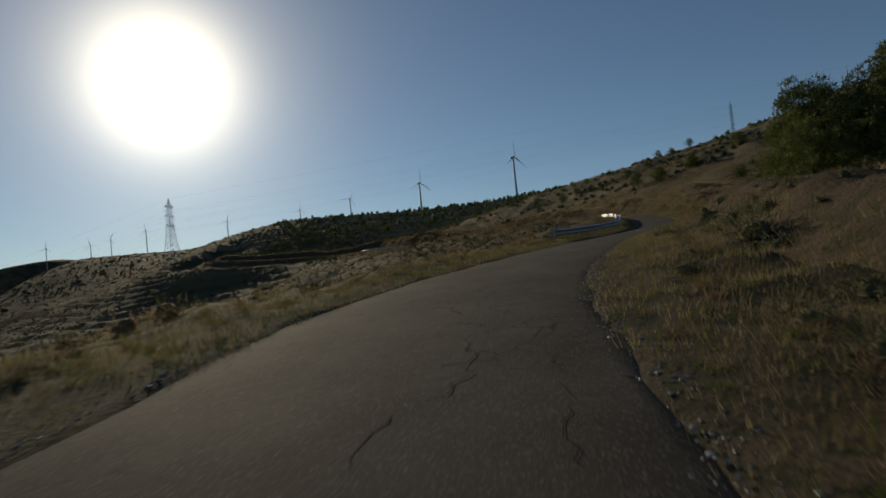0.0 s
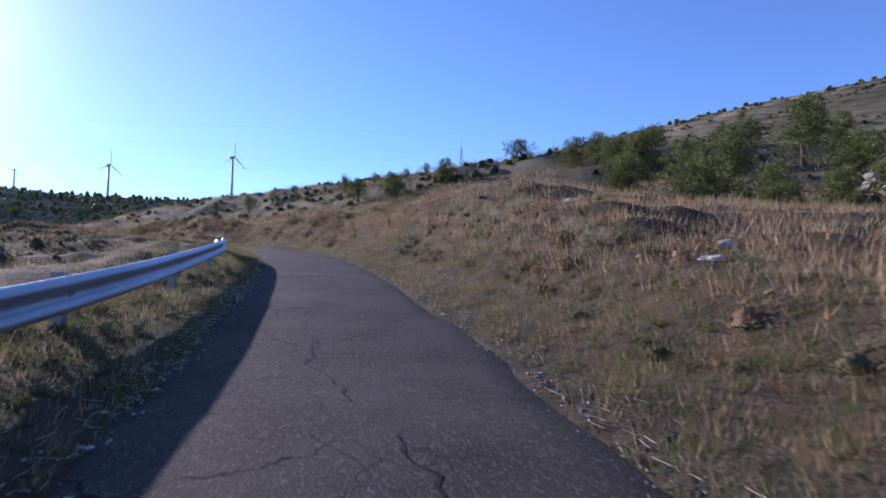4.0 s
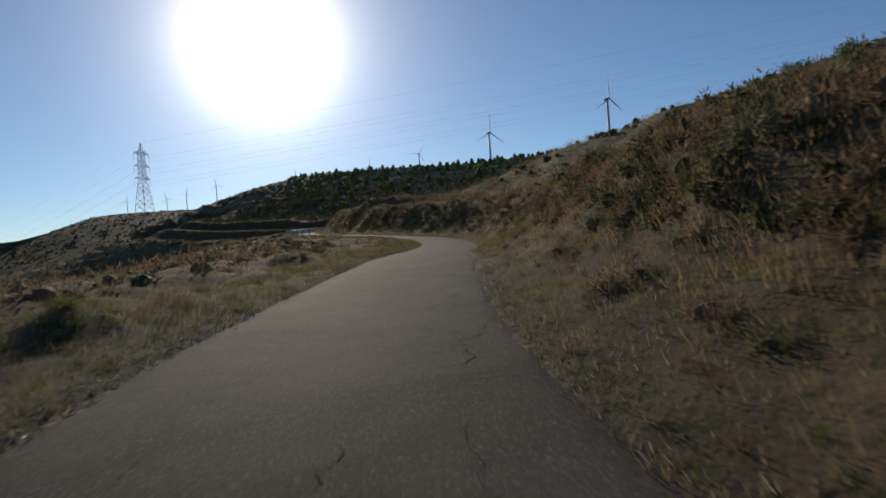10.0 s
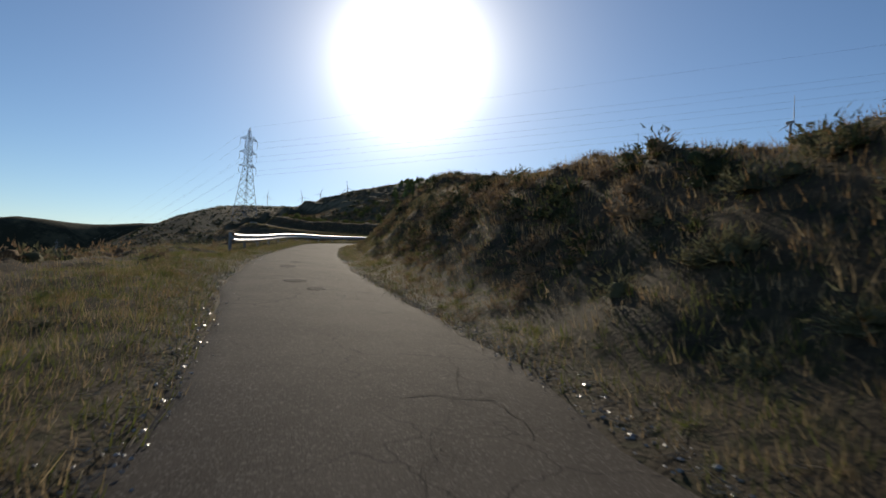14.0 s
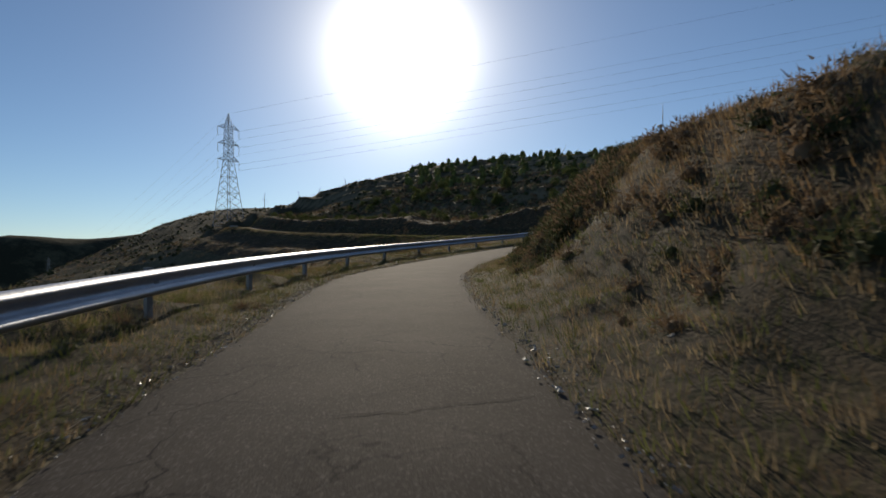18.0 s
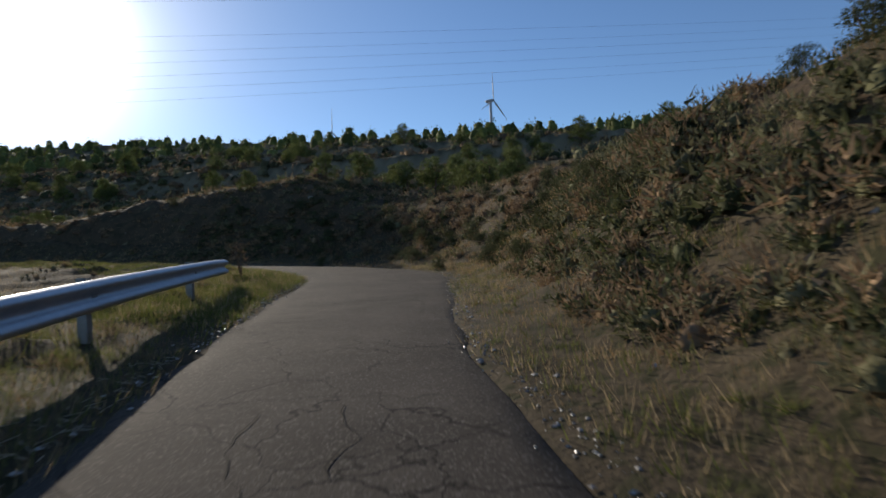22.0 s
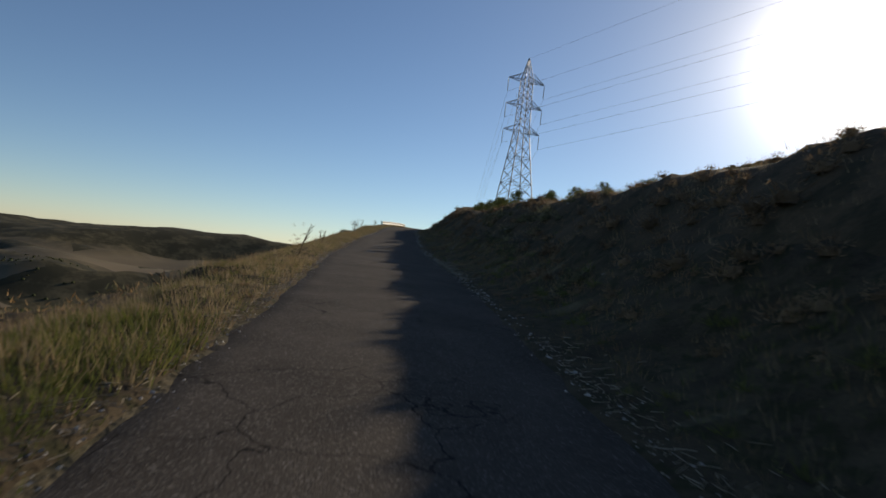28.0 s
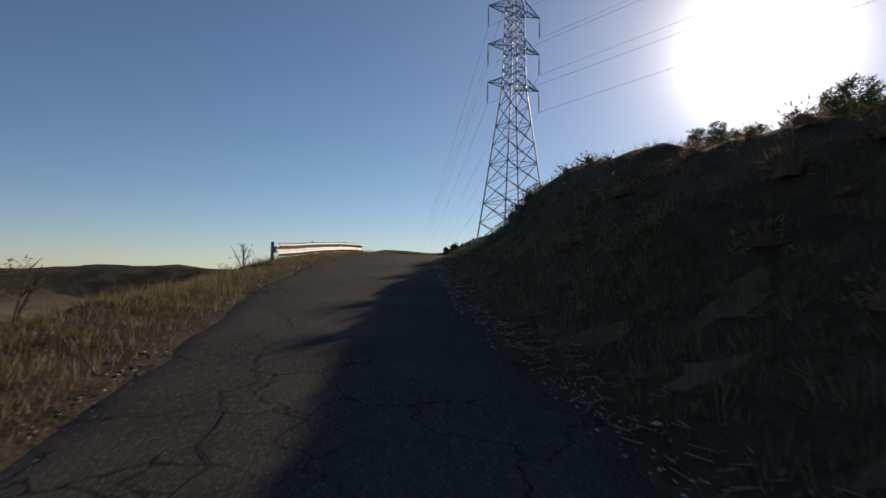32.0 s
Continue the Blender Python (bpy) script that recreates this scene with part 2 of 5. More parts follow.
def verge_mix(n, l, geo, color):
    """Gravelly soil beside the road and bare patches on steep cuts."""
    at = n.new("ShaderNodeAttribute")
    at.attribute_name = "verge"
    vo = n.new("ShaderNodeTexVoronoi")
    vo.inputs["Scale"].default_value = 28.0
    l.new(geo.outputs["Position"], vo.inputs["Vector"])
    rr = n.new("ShaderNodeValToRGB")
    rr.color_ramp.elements[0].color, rr.color_ramp.elements[1].color = (0.03, 0.024, 0.017, 1), (0.12, 0.10, 0.075, 1)
    l.new(vo.outputs["Color"], rr.inputs[0])
    mx = n.new("ShaderNodeMix")
    mx.data_type = "RGBA"
    l.new(at.outputs["Fac"], mx.inputs["Factor"])
    l.new(color, mx.inputs["A"])
    l.new(rr.outputs[0], mx.inputs["B"])
    # terrace edges: pale dry grass, with sunlight on it put into the colour
    at2 = n.new("ShaderNodeAttribute")
    at2.attribute_name = "terrace"
    m2 = n.new("ShaderNodeMix")
    m2.data_type = "RGBA"
    m2.inputs["B"].default_value = (0.27, 0.222, 0.145, 1)
    l.new(at2.outputs["Fac"], m2.inputs["Factor"])
    # scrub-covered hills across the valley and near slopes, self-shade mixed into the dark
    at3 = n.new("ShaderNodeAttribute")
    at3.attribute_name = "scrub"
    nz = n.new("ShaderNodeTexNoise")
    nz.inputs["Scale"].default_value, nz.inputs["Detail"].default_value, nz.inputs["Roughness"].default_value = 0.02, 12, 0.72
    l.new(geo.outputs["Position"], nz.inputs["Vector"])
    r3 = n.new("ShaderNodeValToRGB")
    r3.color_ramp.elements[0].position, r3.color_ramp.elements[1].position = 0.47, 0.66
    r3.color_ramp.elements[0].color, r3.color_ramp.elements[1].color = (0.036, 0.034, 0.020, 1), (0.118, 0.098, 0.056, 1)
    l.new(nz.outputs["Fac"], r3.inputs[0])
    m3 = n.new("ShaderNodeMix")
    m3.data_type = "RGBA"
    l.new(at3.outputs["Fac"], m3.inputs["Factor"])
    l.new(mx.outputs["Result"], m3.inputs["A"])
    l.new(r3.outputs[0], m3.inputs["B"])
    l.new(m3.outputs["Result"], m2.inputs["A"])
    # pale ploughed and stubble fields low in the valley
    sz = n.new("ShaderNodeSeparateXYZ")
    l.new(geo.outputs["Position"], sz.inputs[0])
    low = n.new("ShaderNodeMapRange")
    low.inputs["From Min"].default_value, low.inputs["From Max"].default_value = -24.0, -46.0
    l.new(sz.outputs["Z"], low.inputs["Value"])
    nf = n.new("ShaderNodeTexVoronoi")
    nf.inputs["Scale"].default_value = 0.009
    l.new(geo.outputs["Position"], nf.inputs["Vector"])
    sf = n.new("ShaderNodeSeparateXYZ")
    l.new(nf.outputs["Color"], sf.inputs[0])
    fr = n.new("ShaderNodeMapRange")
    fr.inputs["From Min"].default_value, fr.inputs["From Max"].default_value = 0.45, 0.62
    l.new(sf.outputs["X"], fr.inputs["Value"])
    fm = n.new("ShaderNodeMath")
    fm.operation = "MULTIPLY"
    l.new(low.outputs[0], fm.inputs[0])
    l.new(fr.outputs[0], fm.inputs[1])
    m4 = n.new("ShaderNodeMix")
    m4.data_type = "RGBA"
    m4.inputs["B"].default_value = (0.16, 0.128, 0.085, 1)
    l.new(fm.outputs[0], m4.inputs["Factor"])
    l.new(m2.outputs["Result"], m4.inputs["A"])
    return m4.outputs["Result"]


def road_wear(n, l, geo, color):
    """Crazed cracks, paler wheel tracks, darker patches."""
    wob = n.new("ShaderNodeTexNoise")
    wob.inputs["Scale"].default_value, wob.inputs["Detail"].default_value = 2.5, 5
    l.new(geo.outputs["Position"], wob.inputs["Vector"])
    ad = n.new("ShaderNodeVectorMath")
    ad.operation = "MULTIPLY_ADD"
    ad.inputs[1].default_value = (0.5, 0.5, 0.5)
    l.new(wob.outputs["Color"], ad.inputs[0])
    l.new(geo.outputs["Position"], ad.inputs[2])
    vo = n.new("ShaderNodeTexVoronoi")
    vo.feature = "DISTANCE_TO_EDGE"
    vo.inputs["Scale"].default_value = 1.1
    l.new(ad.outputs[0], vo.inputs["Vector"])
    line = n.new("ShaderNodeMapRange")
    line.inputs["From Min"].default_value, line.inputs["From Max"].default_value = 0.003, 0.011
    line.inputs["To Min"].default_value, line.inputs["To Max"].default_value = 1.0, 0.0
    l.new(vo.outputs["Distance"], line.inputs["Value"])
    where = n.new("ShaderNodeTexNoise")
    where.inputs["Scale"].default_value, where.inputs["Detail"].default_value = 0.35, 2
    l.new(geo.outputs["Position"], where.inputs["Vector"])
    wr = n.new("ShaderNodeMapRange")
    wr.inputs["From Min"].default_value, wr.inputs["From Max"].default_value = 0.46, 0.58
    l.new(where.outputs["Fac"], wr.inputs["Value"])
    mu = n.new("ShaderNodeMath")
    mu.operation = "MULTIPLY"
    l.new(line.outputs[0], mu.inputs[0])
    l.new(wr.outputs[0], mu.inputs[1])
    mx = n.new("ShaderNodeMix")
    mx.data_type = "RGBA"
    mx.inputs["B"].default_value = (0.018, 0.016, 0.014, 1)
    l.new(mu.outputs[0], mx.inputs["Factor"])
    # pale stone grains and painted glints in the worn surface, and long darker streaks
    gr = n.new("ShaderNodeTexVoronoi")
    gr.inputs["Scale"].default_value = 85.0
    l.new(geo.outputs["Position"], gr.inputs["Vector"])
    gm = n.new("ShaderNodeMapRange")
    gm.inputs["From Min"].default_value, gm.inputs["From Max"].default_value = 0.82, 0.98
    sx = n.new("ShaderNodeSeparateXYZ")
    l.new(gr.outputs["Color"], sx.inputs[0])
    l.new(sx.outputs["X"], gm.inputs["Value"])
    g2 = n.new("ShaderNodeMath")
    g2.operation = "MULTIPLY"
    g2.inputs[1].default_value = 0.6
    l.new(gm.outputs[0], g2.inputs[0])
    mg = n.new("ShaderNodeMix")
    mg.data_type = "RGBA"
    mg.inputs["B"].default_value = (0.20, 0.18, 0.155, 1)
    l.new(g2.outputs[0], mg.inputs["Factor"])
    l.new(color, mg.inputs["A"])
    l.new(mg.outputs["Result"], mx.inputs["A"])
    return mx.outputs["Result"]


GROUND = material("dry_hillside", [(0.060, 0.049, 0.029), (0.185, 0.150, 0.084), (0.062, 0.058, 0.031)], (0.7, 11.0), 0.95, 1.0, bump_scale=7.0, extra=verge_mix)
BANK_SOIL = material("bank_soil", [(0.042, 0.031, 0.020), (0.122, 0.086, 0.052), (0.050, 0.042, 0.025)], (0.9, 12.0), 0.95, 1.0, bump_scale=14.0)
VERGE_SOIL = material("verge_soil", [(0.030, 0.023, 0.015), (0.110, 0.083, 0.050), (0.040, 0.037, 0.018)], (2.5, 30.0), 0.95, 1.0, bump_scale=24.0)
GRIT = material("broken_edge_grit", [(0.22, 0.20, 0.175), (0.46, 0.42, 0.37)], (1.2, 12.0), 0.4, 0.2, bump_scale=60, island=0.3, spec=0.6)
ASPHALT = material("worn_asphalt", [(0.034, 0.0285, 0.0235), (0.096, 0.081, 0.066)], (0.9, 60.0), 0.9, 0.8, bump_scale=80.0, spec=0.055, extra=road_wear)
BROKEN = material("broken_asphalt", [(0.0144, 0.0132, 0.012), (0.0504, 0.0444, 0.0384)], (9, 45), 0.95, 1.0, bump_scale=40)
CRACK = material("crack_filling", [(0.016, 0.014, 0.012), (0.03, 0.027, 0.022)], (3, 20), 0.95, 0.3)
STRAW = material("dry_grass_blades", [(0.25, 0.182, 0.100), (0.44, 0.335, 0.195)], (0.3, 3.0), 0.75, 0, translucent=0.32, island=0.28)
RUST_GRASS = material("rusty_grass_blades", [(0.235, 0.138, 0.062), (0.41, 0.262, 0.125)], (0.3, 3.0), 0.8, 0, translucent=0.32, island=0.28)
GREEN_GRASS = material("green_grass_blades", [(0.0862, 0.1092, 0.0253), (0.1955, 0.1955, 0.0575)], (0.5, 3.0), 0.75, 0, translucent=0.32, island=0.28)
SHRUB = material("grey_green_shrub_leaves", [(0.0875, 0.0925, 0.0475), (0.2, 0.1775, 0.1)], (0.4, 3.0), 0.85, 0, translucent=0.26, island=0.4)
DARK_LEAF = material("dark_evergreen_leaves", [(0.0364, 0.0448, 0.0196), (0.098, 0.1008, 0.0448)], (0.6, 4.0), 0.8, 0, translucent=0.26, island=0.4)
BROWN_SHRUB = material("dead_brown_shrub_twigs", [(0.135, 0.088, 0.052), (0.30, 0.205, 0.122)], (0.4, 3.0), 0.9, 0, translucent=0.26, island=0.4)
NEEDLES = material("pine_needles", [(0.0625, 0.085, 0.025), (0.1812, 0.1938, 0.0625)], (0.7, 4.0), 0.7, 0, translucent=0.26, island=0.4)
BARK = material("pine_bark", [(0.07, 0.05, 0.035), (0.17, 0.125, 0.09)], (3.0, 20.0), 0.95, 0.8, bump_scale=25)
WALL_STONE = material("weathered_grey_limestone", [(0.11, 0.10, 0.085), (0.27, 0.24, 0.20)], (1.2, 12.0), 0.9, 0.7, bump_scale=18, island=0.2)
STONE = material("pale_limestone", [(0.24, 0.21, 0.17), (0.44, 0.40, 0.34)], (1.2, 12.0), 0.9, 0.7, bump_scale=18, island=0.2)
ZINC = material("weathered_galvanised_steel", [(0.34, 0.36, 0.39), (0.50, 0.52, 0.55)], (0.8, 9.0), 0.5, 0.2, metal=0.75, bump_scale=25, spec=0.5)
POST_STEEL = material("dull_post_steel", [(0.20, 0.20, 0.20), (0.34, 0.34, 0.33)], (2.0, 14.0), 0.6, 0.2, metal=0.6)
PYLON_STEEL = material("grey_pylon_steel", [(0.24, 0.25, 0.26), (0.36, 0.37, 0.38)], (0.6, 8.0), 0.55, 0.1, metal=0.5)
GLASS_INS = material("insulator_glass", [(0.35, 0.36, 0.35), (0.55, 0.56, 0.55)], (2.0, 10.0), 0.25, 0, spec=0.6)
CABLE = material("dark_conductor", [(0.10, 0.10, 0.11), (0.16, 0.16, 0.17)], (2.0, 10.0), 0.5, 0, metal=0.6)
TURBINE = material("turbine_grey_paint", [(0.30, 0.31, 0.33), (0.40, 0.41, 0.43)], (0.05, 0.8), 0.5, 0)
DEBRIS = material("bleached_stalks", [(0.26, 0.22, 0.16), (0.46, 0.40, 0.31)], (1.0, 9.0), 0.8, 0, translucent=0.45, island=0.3)


# ---- helpers for meshes ----
def mesh_data(name, verts, faces, mat, smooth=False):
    me = bpy.data.meshes.new(name)
    verts, faces = np.asarray(verts, float), np.asarray(faces, np.int32)
    k = faces.shape[1]
    me.vertices.add(len(verts))
    me.vertices.foreach_set("co", verts.ravel())
    me.loops.add(faces.size)
    me.loops.foreach_set("vertex_index", faces.ravel())
    me.polygons.add(len(faces))
    me.polygons.foreach_set("loop_start", np.arange(0, faces.size, k, dtype=np.int32))
    me.polygons.foreach_set("use_smooth", np.full(len(faces), smooth))
    me.update(calc_edges=True)
    me.validate()
    me.materials.append(mat)
    return me


def part(name, bm, mat, parent, label=""):
    """Links a bmesh (or a ready mesh) as one object under a thing or a part."""
    if isinstance(bm, bmesh.types.BMesh):
        me = bpy.data.meshes.new(name)
        bm.to_mesh(me)
        bm.free()
        me.materials.append(mat)
    else:
        me = bm
    ob = new(name, me)
    ob.parent = parent
    if label:
        ob["label"] = label
    return ob


def thing(name, at, label, category, group=""):
    ob = new(name)
    ob.matrix_world = at
    return tagged(ob, label, category, group)


def bar(bm, a, b, w, h=None):
    """A square bar from a to b."""
    a, b = Vector(a), Vector(b)
    h = h or w
    z = (b - a).normalized()
    x = z.orthogonal().normalized() if abs(z.z) > 0.95 else z.cross(Vector((0, 0, 1))).normalized()
    y = z.cross(x)
    vs = [bm.verts.new(p + x * (i * w / 2) + y * (j * h / 2)) for p in (a, b) for i, j in ((-1, -1), (1, -1), (1, 1), (-1, 1))]
    for q in ((0, 1, 5, 4), (1, 2, 6, 5), (2, 3, 7, 6), (3, 0, 4, 7), (3, 2, 1, 0), (4, 5, 6, 7)):
        bm.faces.new([vs[i] for i in q])


def tube(bm, points, radii, sides=8, flat=1.0):
    """A round limb through points."""
    rings = []
    for i, p in enumerate(points):
        p = Vector(p)
        d = (Vector(points[min(i + 1, len(points) - 1)]) - Vector(points[max(i - 1, 0)])).normalized()
        x = d.orthogonal().normalized() if abs(d.z) > 0.9 else d.cross(Vector((0, 0, 1))).normalized()
        y = d.cross(x)
        rings.append([bm.verts.new(p + (x * math.cos(a) + y * math.sin(a) * flat) * radii[i])
                      for a in (2 * math.pi * k / sides for k in range(sides))])
    for r, s in zip(rings, rings[1:]):
        for k in range(sides):
            bm.faces.new((r[k], r[(k + 1) % sides], s[(k + 1) % sides], s[k])).smooth = True
    bm.faces.new(rings[0][::-1])
    bm.faces.new(rings[-1])


def hash01(ix, iy, seed):
    h = (ix.astype(np.int64) * 374761393 + iy.astype(np.int64) * 668265263 + seed * 1442695041) & 0x7fffffff
    h = ((h ^ (h >> 13)) * 1274126177) & 0x7fffffff
    return ((h ^ (h >> 16)) & 0xffff) / 65535.0


def vnoise(x, y, seed=0):
    ix, iy = np.floor(x), np.floor(y)
    u, v = x - ix, y - iy
    u, v = u * u * (3 - 2 * u), v * v * (3 - 2 * v)
    a, b = hash01(ix, iy, seed), hash01(ix + 1, iy, seed)
    c, d = hash01(ix, iy + 1, seed), hash01(ix + 1, iy + 1, seed)
    return (a + (b - a) * u) * (1 - v) + (c + (d - c) * u) * v - 0.5


def fbm(x, y, seed=0, octaves=4):
    out, amp = np.zeros_like(x, dtype=float), 1.0
    for k in range(octaves):
        out += amp * vnoise(x * 2 ** k, y * 2 ** k, seed + k * 17)
        amp *= 0.5
    return out


def ease(u):
    u = np.clip(u, 0, 1)
    return u * u * (3 - 2 * u)


# ---- the lie of the land ----
def spline(points, m):
    p = np.array(points, float)
    q = np.vstack([2 * p[0] - p[1], p, 2 * p[-1] - p[-2]])
    u = (np.arange(m) / m)[:, None]
    out = [0.5 * (2 * q[i] + (q[i + 1] - q[i - 1]) * u + (2 * q[i - 1] - 5 * q[i] + 4 * q[i + 1] - q[i + 2]) * u * u
                  + (3 * q[i] - q[i - 1] - 3 * q[i + 1] + q[i + 2]) * u ** 3) for i in range(1, len(q) - 2)]
    return np.vstack(out + [p[-1:]])


LINE = spline(ROAD, 12)
LINE_S = np.r_[0, np.cumsum(np.linalg.norm(np.diff(LINE[:, :2], axis=0), axis=1))]
LINE_T = np.gradient(LINE[:, :2], axis=0)
LINE_T /= np.linalg.norm(LINE_T, axis=1)[:, None]
STATIONS = np.linspace(0, LINE_S[-1], len(BANK))
EDGE_S, EDGE_L, EDGE_R = np.array(EDGES, float).T
SW = np.array(SWELLS + KNOLLS, float)
RISES = np.array([(89.5, 78.3, 22.8, 15.0), (84.9, 67.0, 23.1, 13.0)])
SW_R = 0.75 * np.array([np.sort(np.linalg.norm(SW[:, :2] - q, axis=1))[2] for q in SW[:, :2]])
SW, SW_R = np.vstack([SW, RISES[:, :3]]), np.r_[SW_R, RISES[:, 3]]


def along(x, y):
    """For places on the plan: the way along the road, the distance to its right, and the road's height there."""
    best, j = np.full(len(x), 1e18), np.zeros(len(x), int)
    for i, (px, py, _) in enumerate(LINE):
        d = (x - px) ** 2 + (y - py) ** 2
        m = d < best
        best[m], j[m] = d[m], i
    vx, vy = x - LINE[j, 0], y - LINE[j, 1]
    a = np.clip(vx * LINE_T[j, 0] + vy * LINE_T[j, 1], -1.5, 1.5)
    slope = np.gradient(LINE[:, 2], LINE_S)[j]
    side = vx * LINE_T[j, 1] - vy * LINE_T[j, 0]
    dist = np.sqrt(np.maximum(best - a * a * (best < 100), 0))
    return LINE_S[j] + a, np.where(side >= 0, dist, -dist), LINE[j, 2] + a * slope * (best < 400)


def on_road(s, d):
    """Place on the plan at s along the road and d to its right, with the road's height."""
    s = np.asarray(s, float)
    x, y, z = (np.interp(s, LINE_S, LINE[:, k]) for k in range(3))
    tx, ty = np.interp(s, LINE_S, LINE_T[:, 0]), np.interp(s, LINE_S, LINE_T[:, 1])
    n = np.hypot(tx, ty)
    return x + d * ty / n, y - d * tx / n, z


def land(x, y, fine=True):
    """Height of the ground, with the masks for gravelly verge and pale terrace edges."""
    x, y = np.asarray(x, float), np.asarray(y, float)
    s, d, zr = along(x, y)
    base, tot = np.zeros(len(x)), np.zeros(len(x))
    for (sx, sy, sh), r in zip(SW, SW_R):
        w = np.exp(-((x - sx) ** 2 + (y - sy) ** 2) / (2 * r * r)) + 1e-12
        base += w * sh
        tot += w
    base /= tot
    base += np.clip(y - 600, 0, 700) * 0.1 * ease((x - 50) / 200) + np.clip(x - 350, 0, 500) * 0.12 * ease((500 - y) / 300)
    # valley and table hills to the west
    west = ease((-x - 100) / 220) * ease((y + 600) / 400)
    r = np.hypot(x, y - 200)
    bearing = np.degrees(np.arctan2(-x, y - 200))
    floor = -66 + 22 * fbm(x / 260, y / 260, 5)
    rim = np.interp(bearing, [4, 10, 14, 17, 23, 26, 30, 35, 46, 52, 58, 65, 90], [172, 172, 165, 152, 98, 88, 68, 74, 15, 20, 22, 8, 6])
    mesa = ease((r - 1400 - 260 * vnoise(x / 300, y / 300, 9)) / 300) * (66 + rim + 7 * vnoise(x / 160, y / 160, 3) - 9 * ease((vnoise(x / 420, y / 420, 13) - 0.05) / 0.06))
    floor = floor + mesa + ease((r - 400) / 250) * ease((1700 - r) / 300) * 58 * (0.62 - 1.7 * np.abs(fbm(x / 330, y / 330, 15, 3)))
    base = base + (floor - base) * west
    far = ease((r - 1200) / 900)
    base = base + fbm(x / 180, y / 180, 2) * 10 * far
    # terraced fields on the slope
    wave = base + fbm(x / 22, y / 22, 7) * 2.0
    q = wave / 2.7
    f = q - np.floor(q)
    mask = np.clip(1.6 * (vnoise(x / 45, y / 45, 11) + 0.55), 0, 1) * ease((np.abs(d) - np.where(d > 0, 12, 7)) / 16) * (1 - ease((np.hypot(x - 60, y - 150) - 560) / 160)) * np.maximum(ease((d + 5) / 10), 0.9 * ease((-d - 9) / 14))
    hill = base + mask * 2.7 * 0.95 * (np.floor(q) + ease((f - 0.72) / 0.28) - q + 0.5)
    edge = mask * ease((f - 0.66) / 0.12) * (1 - ease((f - 0.93) / 0.07))
    hb, hl = np.interp(s, STATIONS, BANK), np.interp(s, STATIONS, FALL)
    hb = np.maximum(hb, 0.0) * (1 + 0.25 * vnoise(s / 6, s * 0, 21))
    wd = 1.0 + np.maximum(hb, 0.1) * 0.9
    left, right = np.interp(s, EDGE_S, EDGE_L), np.interp(s, EDGE_S, EDGE_R)
    dr = d - right - np.interp(s, [0, 60, 84, 108], [2.2, 2.2, 1.6, 0.8])
    zright = zr + hb * ease(dr / wd)
    zright = zright + (hill - zright) * ease((dr - wd * 0.8) / 28)
    dl = -d - left - 0.5
    zleft = zr + hl * ease(dl / np.interp(s, [0, 320, 345], [9, 9, 5.5]))
    zleft = zleft + (hill - zleft) * ease((dl - 3) / np.interp(s, [0, 320, 345], [35, 35, 20]))
    z = np.where(d > 0, zright, zleft)
    off = np.maximum(d - right, -d - left)
    if fine:
        rough = ease((off - 0.5) / 2.5)
        z = z + rough * (0.34 * fbm(x / 3.0, y / 3.0, 31, 2) + 0.55 * fbm(x / 6.5, y / 6.5, 41, 3) * ease((off - 2) / 8)) + ease((off - 0.15) / 0.5) * 0.05
    z = z - 0.07 * (1 - ease((off + 0.7) / 0.6))
    verge = np.clip(0.7 * (1 - ease((off - 0.02) / 0.3)) + 0.55 * ease((fbm(x / 3.1, y / 3.1, 61, 3) - 0.12) / 0.2) * ease(dr / 2) * ease((9 - dr) / 4), 0, 1)
    # spur and slopes take dark scrub colour, part of it backlit shade
    spur = 0.85 * ease((y - 300) / 40) * ease((75 - x) / 30) * ease((np.abs(d) - 8) / 12)
    slope = np.where(d > 0, 0.65, 0.85) * ease((np.abs(d) - np.where(d > 0, 14, 7)) / 18)
    return z, verge, np.clip(edge, 0, 1) * np.where(d > 0, 0.7, 0.25), np.maximum(np.maximum(west, ease((r - 700) / 500)), np.maximum(spur, slope))


def ground_z(x, y):
    return surf(x, y)


def graded(a, b, step, reach, low=200.0, high=200.0):
    """Coordinates with fine steps from a to b that widen beyond."""
    core = list(np.arange(a, b + step, step))
    ends = []
    for cap in (low, high):
        out, h, p = [], step, 0.0
        while p < reach:
            h = min(h * (1.05 if h < 4 else 1.075), cap if p < 2700 else 200)
            p += h
            out.append(p)
        ends.append(out)
    return np.array([a - q for q in ends[0][::-1]] + core + [core[-1] + q for q in ends[1]])


gx, gy = graded(-14, 200, 1.0, 4300, 38.0), graded(-8, 324, 1.0, 4300, 200.0, 38.0)
X, Y = np.meshgrid(gx, gy)
Z, VERGE, TERRACE, FAR_SCRUB = land(X.ravel(), Y.ravel())
nx, ny = len(gx), len(gy)
way, side, _ = along(X.ravel(), Y.ravel())
OFF = np.where(side > 0, side - np.interp(way, EDGE_S, EDGE_R), -side - np.interp(way, EDGE_S, EDGE_L)).reshape(ny, nx)
i0 = (np.arange(ny - 1)[:, None] * nx + np.arange(nx - 1)[None, :]).ravel()
me = mesh_data("ground", np.stack([X.ravel(), Y.ravel(), Z], 1), np.stack([i0, i0 + 1, i0 + nx + 1, i0 + nx], 1), GROUND, True)
for key, val in (("verge", VERGE), ("terrace", TERRACE), ("scrub", FAR_SCRUB)):
    at = me.attributes.new(key, "FLOAT", "POINT")
    at.data.foreach_set("value", val.astype(np.float32))


